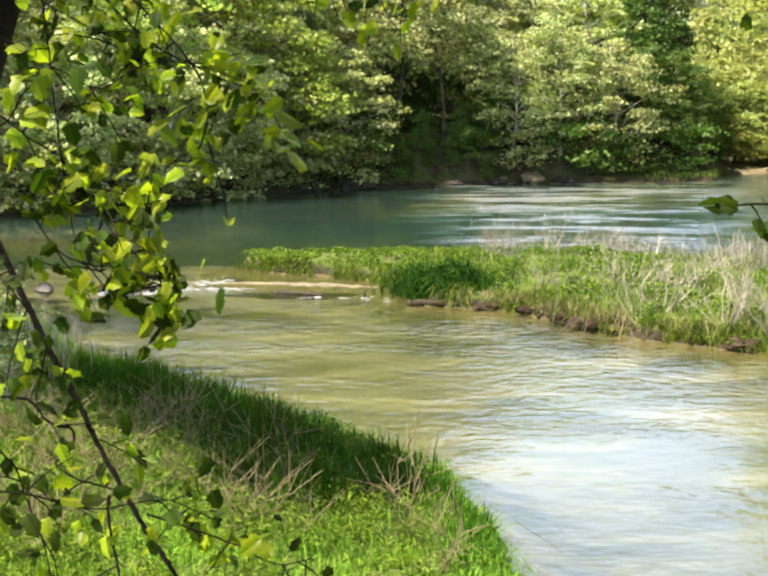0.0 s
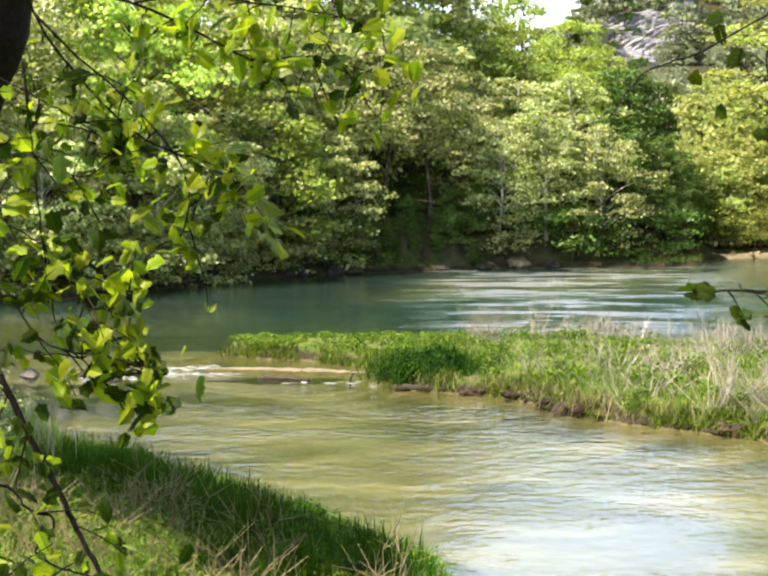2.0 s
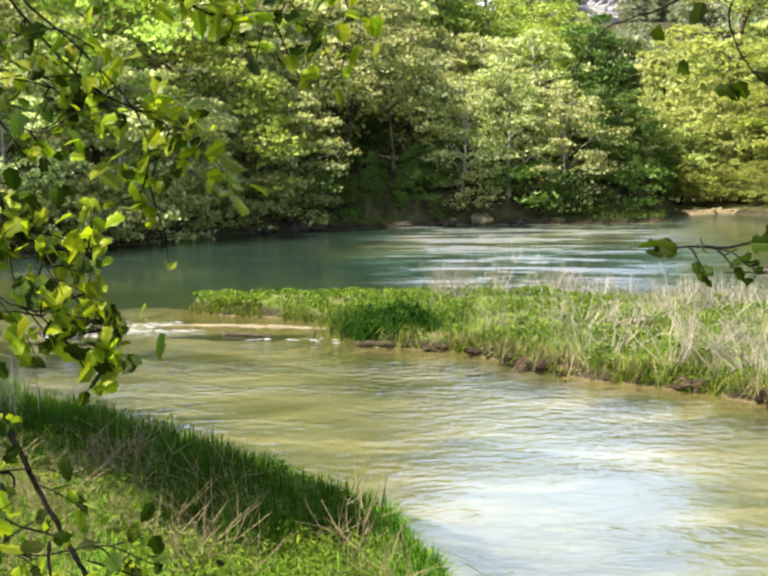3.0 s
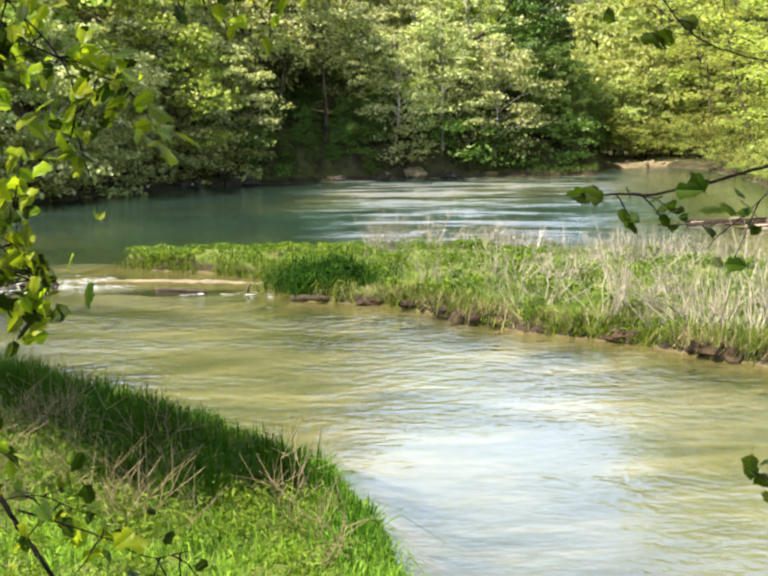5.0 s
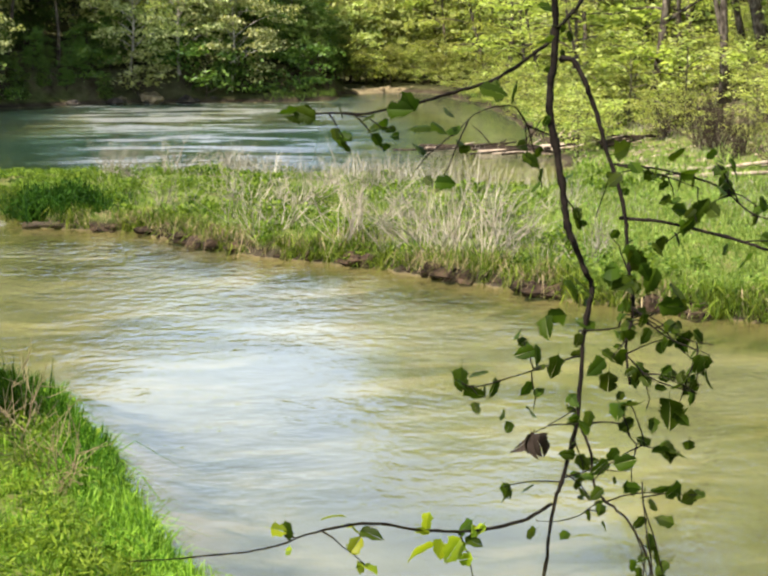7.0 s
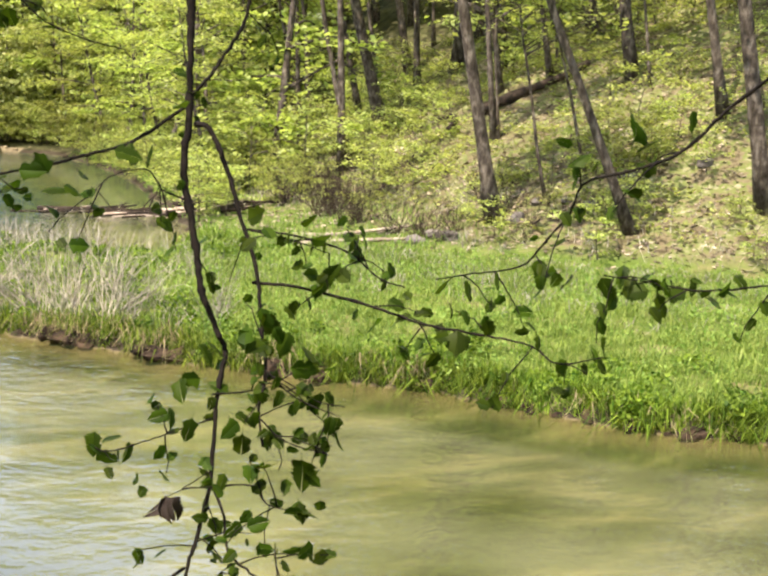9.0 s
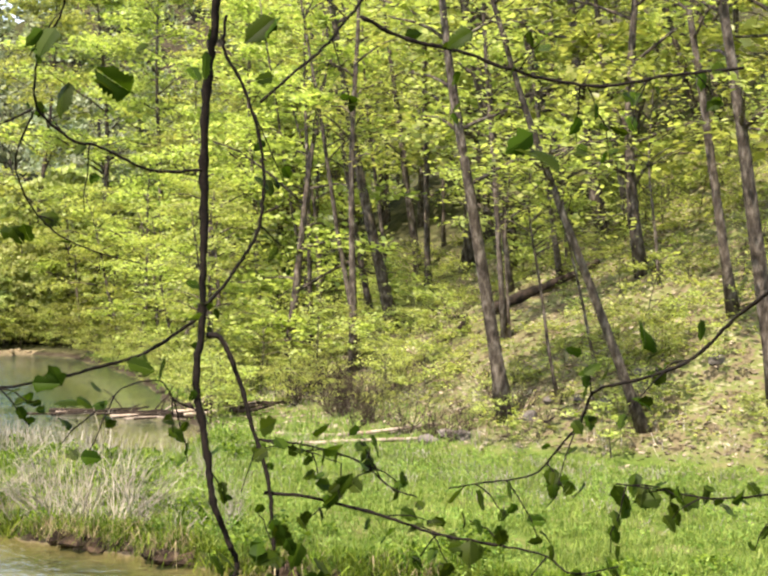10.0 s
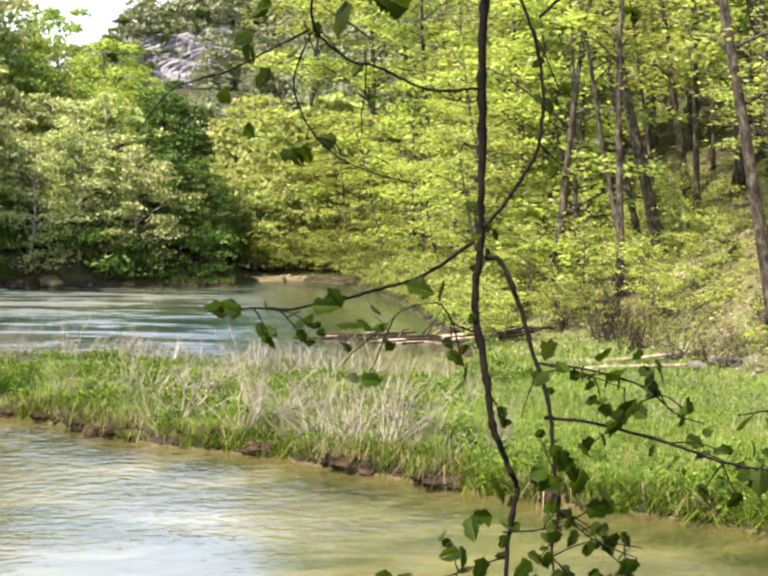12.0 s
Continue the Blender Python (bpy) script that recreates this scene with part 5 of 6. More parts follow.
for m in scatter(1300, 1.5, 13, 20, 46, lambda x, y, d, u: (d > 2.4) & (meadow_side(x, y) < 0.4) & (soft_noise(x, y, 1.1, 2) > 0.0), 152):
    w, h = rw.uniform(0.15, 0.4), rw.uniform(0.1, 0.3)
    q = rw.normal(size=(60, 3))
    q[:, 2] = np.abs(q[:, 2])
    wc.append(m + q / np.linalg.norm(q, axis=1)[:, None] * (w, w, h) * rw.uniform(0.7, 1.1, (60, 1)) + (0, 0, 0.06))
stuff("island_weeds", leaf_quads(np.concatenate(wc), 0.085, 0.55, rw, 0.6), GRASS_ISLE, "low leafy weeds in mounds on the island", "weeds")
mounds = scatter(800, 8, 24, 13, 36, lambda x, y, d, u: (d > 0.1) & (meadow_side(x, y) > 0) & (x + 0.9 * y < 49) & (soft_noise(x, y, 1.2, 4) > -0.2), 151)
wc = []
for m in mounds:
    w, h = rw.uniform(0.12, 0.4), rw.uniform(0.05, 0.16)
    wc.append(m + rw.normal(size=(44, 3)) * (w, w, h) + (0, 0, 0.2))
stuff("meadow_weeds", leaf_quads(np.concatenate(wc), 0.07, 0.35, rw, 0.35), GRASS_MEAD, "leafy weeds in the meadow grass", "weeds")
mounds = scatter(1500, -8, 1.5, 9.6, 24, lambda x, y, d, u: (d > 0.5) & (soft_noise(x, y, 1.7, 3) > -0.35), 52)
wc = []
for m in mounds:
    w = rw.uniform(0.08, 0.2)
    wc.append(m + rw.normal(size=(60, 3)) * (w, w, w * 0.45) + (0, 0, 0.1 + w * 0.5))
stuff("bank_weeds", leaf_quads(np.concatenate(wc), 0.085, 0.25, rw, 0.22), GRASS_NEAR, "low leafy weeds in the bank grass", "weeds")
# clods of soil along the cut edge
ROOT_CLODS = [(10.8, 21.7, 0.26), (11.1, 20.95, 0.24), (9.4, 22.6, 0.22), (8.4, 24.4, 0.22), (6.20, 28.19, 0.30), (6.35, 29.23, 0.25), (7.01, 26.34, 0.24), (7.19, 25.99, 0.30), (7.39, 25.60, 0.28), (7.83, 25.17, 0.22), (8.10, 24.15, 0.26), (2.80, 32.39, 0.20), (3.28, 31.08, 0.20), (3.76, 30.11, 0.22), (5.36, 28.45, 0.20), (4.16, 29.72, 0.22)]
rc = np.random.default_rng(53)
edge = scatter(5200, 1.5, 14.5, 15, 35, lambda x, y, d, u: (np.abs(d) < 0.07) & (np.sin(x * 2.3 + 1) + np.sin(x * 5.1) < 0.6), 54)
for i, (x, y, z) in enumerate(edge[:60]):
    rock((x, y, rc.uniform(-0.02, 0.1)), rc.uniform(0.06, 0.22) * (1 if i % 3 else 1.4), 400 + i, "brown clod of soil and roots at the cut edge", "clods on the cut edge", SOIL)

for i, (x, y, s) in enumerate(ROOT_CLODS):
    rock((x, y + 0.08, 0.08), s * 0.9, 470 + i, "large dark brown clod of roots and soil at the cut edge", "clods on the cut edge", SOIL)
rt = np.random.default_rng(71)
mop = np.concatenate([np.array([x, y + 0.14, 0.26]) + rt.normal(size=(150, 3)) * (s * 1.1, s * 0.4, 0.06) for x, y, s in ROOT_CLODS])
stuff("clod_thatch", blades(mop[::2], 0.3, 0.014, 1.3, 72, 1.0), TAN_STALK, "brown dead grass hanging over the root clods", "dead grass")
stuff("clod_grass", blades(mop[1::2] + (0, 0, 0.04), 0.3, 0.018, 1.1, 73, 0.8), GRASS_ISLE, "green grass drooping over the root clods", "grass")
pts = scatter(2400, 13, 27, 36, 93, lambda x, y, d, u: (d > 0.0) & (land(x, y) < 1.0) & (u < np.where(y < 55, np.where(y > 44.5, 0.2, 0.6), 1.0)) & (y < 86), 55, 0.25, 14)
stuff("shore_grass", blades(pts, 0.36, 0.03, 0.9, 56, 0.6), GRASS_MEAD, "green grass between the pool and the slope", "grass")
pts = scatter(900, 10, 27, 18, 40, lambda x, y, d, u: (d > 0.8) & (meadow_side(x, y) > 0.6) & (x + 0.9 * y > 36 + 6 * u) & (x + 0.9 * y < 50), 153, 0.2, 9)
stuff("meadow_straw", blades(pts, 0.34, 0.013, 1.0, 154, 0.6), STALK, "pale straw standing in the meadow grass", "dead grass")
pts = scatter(700, 14, 27, 28, 56, lambda x, y, d, u: (d > 0.3) & (land(x, y) > 0.42) & (land(x, y) < 1.8), 57, 0.2, 12)
stuff("foot_thatch", blades(pts, 0.3, 0.016, 1.1, 58, 0.8), STALK, "pale dry thatch and twigs at the foot of the slope", "dead grass")

pts = scatter(26000, 13.5, 36, 27, 58, lambda x, y, d, u: (d > 0.2) & (x + 0.9 * y > 49.0) & (land(x, y) < 9), 59)
rl = np.random.default_rng(60)
herbs = scatter(3600, 17, 48, 28, 74, lambda x, y, d, u: (land(x, y) > 0.9) & (land(x, y) < 15) & (soft_noise(x, y, 0.55, 5) > -0.35), 64)
rh = np.random.default_rng(65)
hc = []
for m in herbs:
    w = rh.uniform(0.15, 0.5)
    hc.append(m + rh.normal(size=(34, 3)) * (w, w, 0.06) + (0, 0, 0.14))
stuff("slope_herbs", leaf_quads(np.concatenate(hc), 0.13, 0.75, rh, 0.7), LEAF_SPRING, "low yellow-green herbs in patches on the leaf litter", "herbs")
stuff("leaf_litter", leaf_quads(pts + (0, 0, 0.035), 0.15, 0.8, rl, 0.7), LITTER, "dry tan leaf litter at the foot of the slope", "leaf litter")

# bushy tussock on the point of the island
r2 = np.random.default_rng(41)
q = r2.normal(size=(5200, 3))
q /= np.linalg.norm(q, axis=1)[:, None]
q[:, 2] = np.abs(q[:, 2])
k = r2.uniform(0.6, 1.0, 5200)[:, None] * (1 + 0.12 * np.sin(q[:, :1] * 7) + 0.1 * np.cos(q[:, 1:2] * 9))
lv, lf = leaf_quads(q * k * (1.02, 0.8, 0.72) + (1.32, 34.6, 0.08), 0.1, 0.35, r2, 0.45, face=q * 0.6)
root = r2.normal(size=(2600, 3)) * (0.48, 0.36, 0) + (1.32, 34.6, 0.1)
bv, bf = blades(root, 0.78, 0.022, 0.75, 42, 0.7)
v, f = merge([(lv, lf.tolist()), (bv, bf)])
ob = new("dark_bush", mesh_of("dark_bush", v, f, DARK_GRASS))
tagged(ob, "dark green grassy bush on the point of the island", "bush")


# ---- foreground twigs ----
def leaf_mesh(name, mat, seed, fold=0.25, curl=0.2):
    """A broad pointed leaf of unit length with a folded midrib, coarse teeth, shallow side lobes and a stalk."""
    r = np.random.default_rng(seed)
    t = np.linspace(0.0, 1.0, 17)
    teeth = np.where(np.arange(17) % 2 == 0, 1.0, 0.8)
    v = [(-0.008, -0.32, 0.03), (0.008, -0.32, 0.03), (0.008, 0.0, 0.0), (-0.008, 0.0, 0.0)]
    f = [(0, 1, 2, 3)]
    for s in (-1, 1):
        lobe = 0.43 + 0.08 * np.sin(t * 11 + r.uniform(-0.6, 0.6)) * (t > 0.15)
        w = lobe * np.sin(np.pi * t ** 0.8) ** 0.75 * (1 - 0.22 * t) * teeth * r.uniform(0.9, 1.08, 17)
        w[0], w[-1] = 0.05, 0.0
        bend, o = r.uniform(-0.08, 0.08), len(v)
        for a, b in zip(t, w):
            z, x = -curl * a * a, bend * a * a * s
            v.append((x, a, z))
            v.append((x + s * b * 0.55, a + 0.02, z + fold * b * 0.6))
            v.append((x + s * b, a + 0.05 - 0.12 * b, z + fold * b * 0.75 - curl * b * b))
        for i in range(16):
            for k in (0, 1):
                q = (o + 3 * i + k, o + 3 * i + k + 1, o + 3 * i + k + 4, o + 3 * i + k + 3)
                f.append(q if s > 0 else q[::-1])
    return mesh_of(name, v, f, mat, True)


def sprig(name, label, twigs, leaf_sets, meshes, seed, leaf_size, more=1.0, grow_by=1.3, shoots=0.5, lit_box=None):
    """Twigs as bark tubes, and leaves each of their own, some strewn along the twigs, some at given places."""
    r = np.random.default_rng(seed)
    base = Vector(twigs[0][0][0])
    ob = thing(name, label, "branch", base)
    spots, stems = [], []
    for pts, r0, r1, n in twigs:
        c = curve(pts, max(14, 8 * len(pts)))
        c = c + r.normal(size=c.shape) * min(r1, 0.005) * 0.22
        knots = np.where(r.uniform(size=len(c)) < 0.07, r.uniform(1.15, 1.45, len(c)), 1.0)
        c = c + np.cumsum(r.normal(size=c.shape), 0) * 0.0009 * np.sin(np.linspace(0, np.pi, len(c)))[:, None]
        rad = np.linspace(r0, r1, len(c)) * (0.72 + 0.09 * np.abs(r.normal(size=len(c)))) * knots
        v, f = tube(c - np.array(base), rad, 7, 0.08, seed)
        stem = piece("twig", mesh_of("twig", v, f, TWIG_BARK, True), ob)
        stems.append((stem, c))
        for _ in range(int(n * more)):
            p = c[int(len(c) * r.uniform(0.2, 0.999))] + r.normal(size=3) * 0.022 * more
            spots.append((*p, leaf_size * r.uniform(0.55, 1.15)))
        # short side shoots with a few leaves at their ends
        for _ in range(int(n * shoots)):
            a = c[int(len(c) * r.uniform(0.2, 0.97))]
            way = r.normal(size=3) * (1, 0.7, 0.8) + (0, 0, -0.25)
            way /= np.linalg.norm(way)
            ln = r.uniform(0.05, 0.17)
            k = np.linspace(0, 1, 5)[:, None]
            q = a + way * ln * k + np.array([0, 0, -0.25]) * ln * k * k + r.normal(size=(5, 3)) * 0.004 * k
            v, f = tube(q - np.array(base), np.linspace(0.0022, 0.0012, 5), 5)
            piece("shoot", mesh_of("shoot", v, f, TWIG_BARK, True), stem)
            for j in (2, 3, 4, 4):
                if r.uniform() < 0.75:
                    spots.append((*(q[j] + r.normal(size=3) * 0.012), leaf_size * r.uniform(0.6, 1.1)))
    for s in leaf_sets:
        spots += s
    for x, y, z, s in spots:
        # inside lit_box most leaves take the sunlit colour copy
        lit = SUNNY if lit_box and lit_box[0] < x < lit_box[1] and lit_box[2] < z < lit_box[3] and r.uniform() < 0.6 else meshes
        lf = new("leaf", lit[r.integers(len(lit))])
        lf.parent = min(stems, key=lambda t: ((t[1] - (x, y, z)) ** 2).sum(1).min())[0]
        nrm = Vector(r.normal(size=3) * 0.75) + Vector((-0.1, -0.6, 0.5))
        tip = Vector(r.normal(size=3)) + Vector((0, 0, -0.7))
        nrm.normalize()
        tip = (tip - nrm * tip.dot(nrm)).normalized()
        side = tip.cross(nrm)
        m = Matrix((side, tip, nrm)).transposed().to_4x4()
        s *= grow_by
        p = Vector((x, y, z)) - base - tip * s * 0.45
        lf.matrix_basis = Matrix.Translation(p) @ m @ Matrix.Diagonal((s * r.uniform(0.85, 1.15), s, s, 1))
    return ob


RIGHT_TWIGS = []
RIGHT_TWIGS.append(([(1.391, 3.758, 5.451), (1.412, 3.816, 5.206), (1.419, 3.860, 4.973), (1.414, 3.885, 4.817), (1.413, 3.907, 4.611), (1.420, 3.916, 4.391), (1.421, 3.914, 4.182), (1.413, 3.910, 4.047), (1.441, 3.886, 3.877), (1.457, 3.865, 3.757), (1.500, 3.831, 3.639)], 0.0150, 0.0100, 3))
RIGHT_TWIGS.append(([(1.502, 3.854, 3.650), (1.516, 3.841, 3.603), (1.490, 3.829, 3.488), (1.470, 3.796, 3.310), (1.434, 3.770, 3.168), (1.396, 3.755, 3.074), (1.366, 3.716, 2.930), (1.350, 3.687, 2.836)], 0.0092, 0.0046, 6))
RIGHT_TWIGS.append(([(1.423, 3.932, 4.215), (1.282, 3.923, 4.125), (1.154, 3.906, 4.091), (1.038, 3.883, 4.063), (0.936, 3.854, 4.048), (0.869, 3.818, 4.050), (0.780, 3.784, 4.047)], 0.0060, 0.0030, 3))
RIGHT_TWIGS.append(([(1.445, 3.924, 4.173), (1.477, 3.899, 4.164), (1.516, 3.868, 4.067), (1.546, 3.834, 3.937), (1.574, 3.797, 3.821), (1.579, 3.764, 3.692), (1.584, 3.729, 3.577), (1.558, 3.707, 3.485), (1.560, 3.673, 3.396)], 0.0095, 0.0040, 4))
RIGHT_TWIGS.append(([(1.561, 3.845, 3.917), (1.667, 3.747, 3.908), (1.756, 3.648, 3.876), (1.798, 3.566, 3.825), (1.838, 3.488, 3.811)], 0.0040, 0.0020, 5))
RIGHT_TWIGS.append(([(1.577, 3.823, 3.784), (1.668, 3.738, 3.782), (1.813, 3.620, 3.752), (1.899, 3.524, 3.723), (1.981, 3.428, 3.711), (2.087, 3.314, 3.697), (2.120, 3.236, 3.664), (2.190, 3.143, 3.688)], 0.0060, 0.0020, 9))
RIGHT_TWIGS.append(([(1.431, 3.912, 4.244), (1.497, 3.889, 4.332), (1.551, 3.866, 4.445), (1.556, 3.858, 4.568), (1.538, 3.855, 4.689), (1.495, 3.857, 4.809), (1.443, 3.865, 4.891), (1.442, 3.852, 4.974)], 0.0060, 0.0050, 2))
RIGHT_TWIGS.append(([(1.538, 3.847, 4.762), (1.616, 3.833, 4.840), (1.699, 3.814, 4.919), (1.748, 3.809, 4.984), (1.826, 3.780, 5.099)], 0.0050, 0.0040, 2))
RIGHT_TWIGS.append(([(1.419, 3.907, 4.590), (1.279, 3.914, 4.579), (1.150, 3.910, 4.626), (1.072, 3.891, 4.637), (0.980, 3.870, 4.700), (0.961, 3.827, 4.776), (0.975, 3.775, 4.851), (0.994, 3.722, 4.914), (0.991, 3.673, 4.974)], 0.0050, 0.0030, 3))
RIGHT_TWIGS.append(([(0.948, 3.775, 4.695), (0.861, 3.748, 4.648), (0.747, 3.724, 4.594), (0.676, 3.688, 4.571), (0.607, 3.650, 4.538), (0.532, 3.615, 4.437)], 0.0035, 0.0020, 0))
RIGHT_TWIGS.append(([(0.951, 3.774, 4.690), (0.925, 3.821, 4.577), (0.970, 3.847, 4.477), (1.059, 3.858, 4.400), (1.158, 3.863, 4.363), (1.247, 3.868, 4.348)], 0.0030, 0.0020, 1))
RIGHT_TWIGS.append(([(1.668, 3.545, 4.953), (1.793, 3.532, 4.905), (1.914, 3.511, 4.883), (2.089, 3.460, 4.833), (2.258, 3.399, 4.817), (2.408, 3.333, 4.852), (2.573, 3.249, 4.880)], 0.0065, 0.0050, 7))
RIGHT_TWIGS.append(([(2.345, 2.684, 4.392), (2.323, 2.768, 4.349), (2.285, 2.861, 4.273), (2.233, 2.960, 4.171), (2.164, 3.066, 4.126), (2.118, 3.155, 4.092), (2.117, 3.210, 4.020), (2.094, 3.276, 3.945), (2.069, 3.342, 3.880), (1.981, 3.446, 3.846), (1.941, 3.522, 3.826)], 0.0060, 0.0020, 8))
RIGHT_TWIGS.append(([(2.479, 2.808, 3.901), (2.435, 2.874, 3.889), (2.333, 2.983, 3.866), (2.259, 3.069, 3.874), (2.181, 3.153, 3.877)], 0.0030, 0.0020, 7))
RIGHT_TWIGS.append(([(1.396, 3.756, 3.080), (1.293, 3.677, 3.066), (1.152, 3.612, 3.070), (1.016, 3.550, 3.097), (0.886, 3.486, 3.136), (0.737, 3.413, 3.145), (0.625, 3.326, 3.146), (0.439, 3.252, 3.165), (0.313, 3.169, 3.197)], 0.0060, 0.0015, 4))
RIGHT_TWIGS.append(([(1.464, 3.795, 3.298), (1.480, 3.726, 3.228), (1.481, 3.655, 3.137), (1.527, 3.575, 3.085), (1.549, 3.500, 3.024), (1.546, 3.426, 2.943)], 0.0050, 0.0030, 4))
RIGHT_TWIGS.append(([(1.474, 3.785, 3.275), (1.540, 3.691, 3.289), (1.556, 3.601, 3.257), (1.593, 3.514, 3.266)], 0.0030, 0.0015, 5))
RIGHT_TWIGS.append(([(1.480, 3.823, 3.440), (1.378, 3.775, 3.429), (1.287, 3.723, 3.425), (1.175, 3.674, 3.410), (1.106, 3.620, 3.436)], 0.0030, 0.0015, 3))
RIGHT_TWIGS.append(([(1.482, 3.834, 3.500), (1.557, 3.757, 3.524), (1.594, 3.696, 3.571), (1.658, 3.606, 3.526), (1.709, 3.525, 3.517)], 0.0030, 0.0015, 5))
RIGHT_TWIGS.append(([(1.556, 3.690, 3.465), (1.590, 3.611, 3.421), (1.671, 3.516, 3.403)], 0.0030, 0.0015, 4))
RIGHT_TWIGS.append(([(1.465, 3.797, 3.310), (1.380, 3.715, 3.296), (1.303, 3.632, 3.296)], 0.0020, 0.0015, 1))
RIGHT_TWIGS.append(([(1.573, 3.707, 3.581), (1.626, 3.619, 3.524), (1.698, 3.525, 3.494)], 0.0030, 0.0015, 4))
RIGHT_TWIGS.append(([(1.537, 3.517, 3.197), (1.535, 3.487, 3.100), (1.542, 3.452, 3.009)], 0.0020, 0.0020, 2))
RIGHT_TWIGS.append(([(1.475, 3.629, 3.120), (1.388, 3.597, 3.092), (1.296, 3.575, 3.098)], 0.0020, 0.0010, 1))
RIGHT_TWIGS.append(([(1.546, 3.765, 3.920), (1.613, 3.683, 3.909), (1.684, 3.595, 3.882)], 0.0030, 0.0015, 3))
RIGHT_TWIGS.append(([(1.435, 3.917, 3.980), (1.357, 3.893, 4.013), (1.313, 3.858, 4.063), (1.209, 3.836, 4.047), (1.139, 3.800, 3.992)], 0.0030, 0.0015, 4))
RIGHT_LEAVES_0 = [(0.780, 3.834, 4.044, 0.070), (0.806, 3.829, 4.033, 0.058), (0.869, 3.818, 4.050, 0.052), (0.998, 3.789, 4.057, 0.064), (1.031, 3.782, 4.069, 0.058), (1.117, 3.758, 4.052, 0.052), (1.059, 3.772, 4.020, 0.058), (1.092, 3.763, 4.020, 0.046), (1.128, 3.753, 4.012, 0.044), (1.213, 3.733, 4.104, 0.070), (1.257, 3.720, 4.105, 0.070), (1.330, 3.700, 4.224, 0.070)]
RIGHT_LEAVES_1 = [(1.048, 3.648, 3.091, 0.049), (1.136, 3.620, 3.080, 0.056), (1.107, 3.612, 3.031, 0.070), (1.021, 3.632, 3.023, 0.088), (1.150, 3.605, 3.048, 0.047), (0.839, 3.700, 3.102, 0.059), (0.723, 3.696, 3.022, 0.035), (1.072, 3.621, 3.030, 0.059), (0.889, 3.651, 2.986, 0.047), (0.872, 3.683, 3.069, 0.070), (0.911, 3.672, 3.064, 0.059)]
RIGHT_LEAVES_2 = [(1.431, 3.665, 3.652, 0.070), (1.404, 3.673, 3.639, 0.059), (1.342, 3.678, 3.552, 0.059), (1.323, 3.671, 3.485, 0.053), (1.360, 3.652, 3.456, 0.059), (1.496, 3.643, 3.665, 0.059), (1.550, 3.629, 3.707, 0.065), (1.580, 3.609, 3.663, 0.070), (1.620, 3.582, 3.602, 0.070), (1.636, 3.581, 3.637, 0.059), (1.477, 3.601, 3.421, 0.065), (1.457, 3.618, 3.459, 0.059), (1.526, 3.567, 3.362, 0.082), (1.495, 3.581, 3.366, 0.070), (1.610, 3.534, 3.367, 0.082), (1.589, 3.517, 3.272, 0.053), (1.614, 3.507, 3.273, 0.053), (1.498, 3.545, 3.239, 0.053), (1.143, 3.712, 3.421, 0.059), (1.170, 3.697, 3.387, 0.056), (1.181, 3.704, 3.430, 0.053), (1.234, 3.665, 3.338, 0.042), (1.249, 3.654, 3.311, 0.035), (1.283, 3.571, 3.070, 0.047), (1.359, 3.545, 3.070, 0.033), (1.559, 3.492, 3.147, 0.041), (1.582, 3.471, 3.112, 0.047), (1.560, 3.455, 3.038, 0.053), (1.375, 3.671, 3.575, 0.059), (1.522, 3.631, 3.655, 0.065)]
RIGHT_LEAVES_3 = [(0.748, 3.779, 4.536, 0.055), (0.796, 3.769, 4.539, 0.051), (0.838, 3.758, 4.580, 0.055), (0.813, 3.770, 4.456, 0.048), (0.844, 3.764, 4.440, 0.051), (0.899, 3.753, 4.406, 0.051), (0.936, 3.744, 4.408, 0.057), (0.997, 3.707, 4.727, 0.092), (0.959, 3.701, 4.850, 0.080), (0.935, 3.706, 4.856, 0.057), (1.087, 3.680, 4.754, 0.057), (1.119, 3.671, 4.755, 0.092), (0.834, 3.743, 4.744, 0.063), (0.812, 3.750, 4.723, 0.051), (1.167, 3.644, 4.845, 0.039), (1.308, 3.603, 4.814, 0.069), (1.283, 3.614, 4.793, 0.051), (1.470, 3.576, 4.419, 0.041), (0.741, 3.778, 4.051, 0.046), (0.778, 3.771, 4.046, 0.057), (0.915, 3.750, 4.404, 0.046), (0.792, 3.760, 4.666, 0.046), (0.802, 3.761, 4.634, 0.046)]
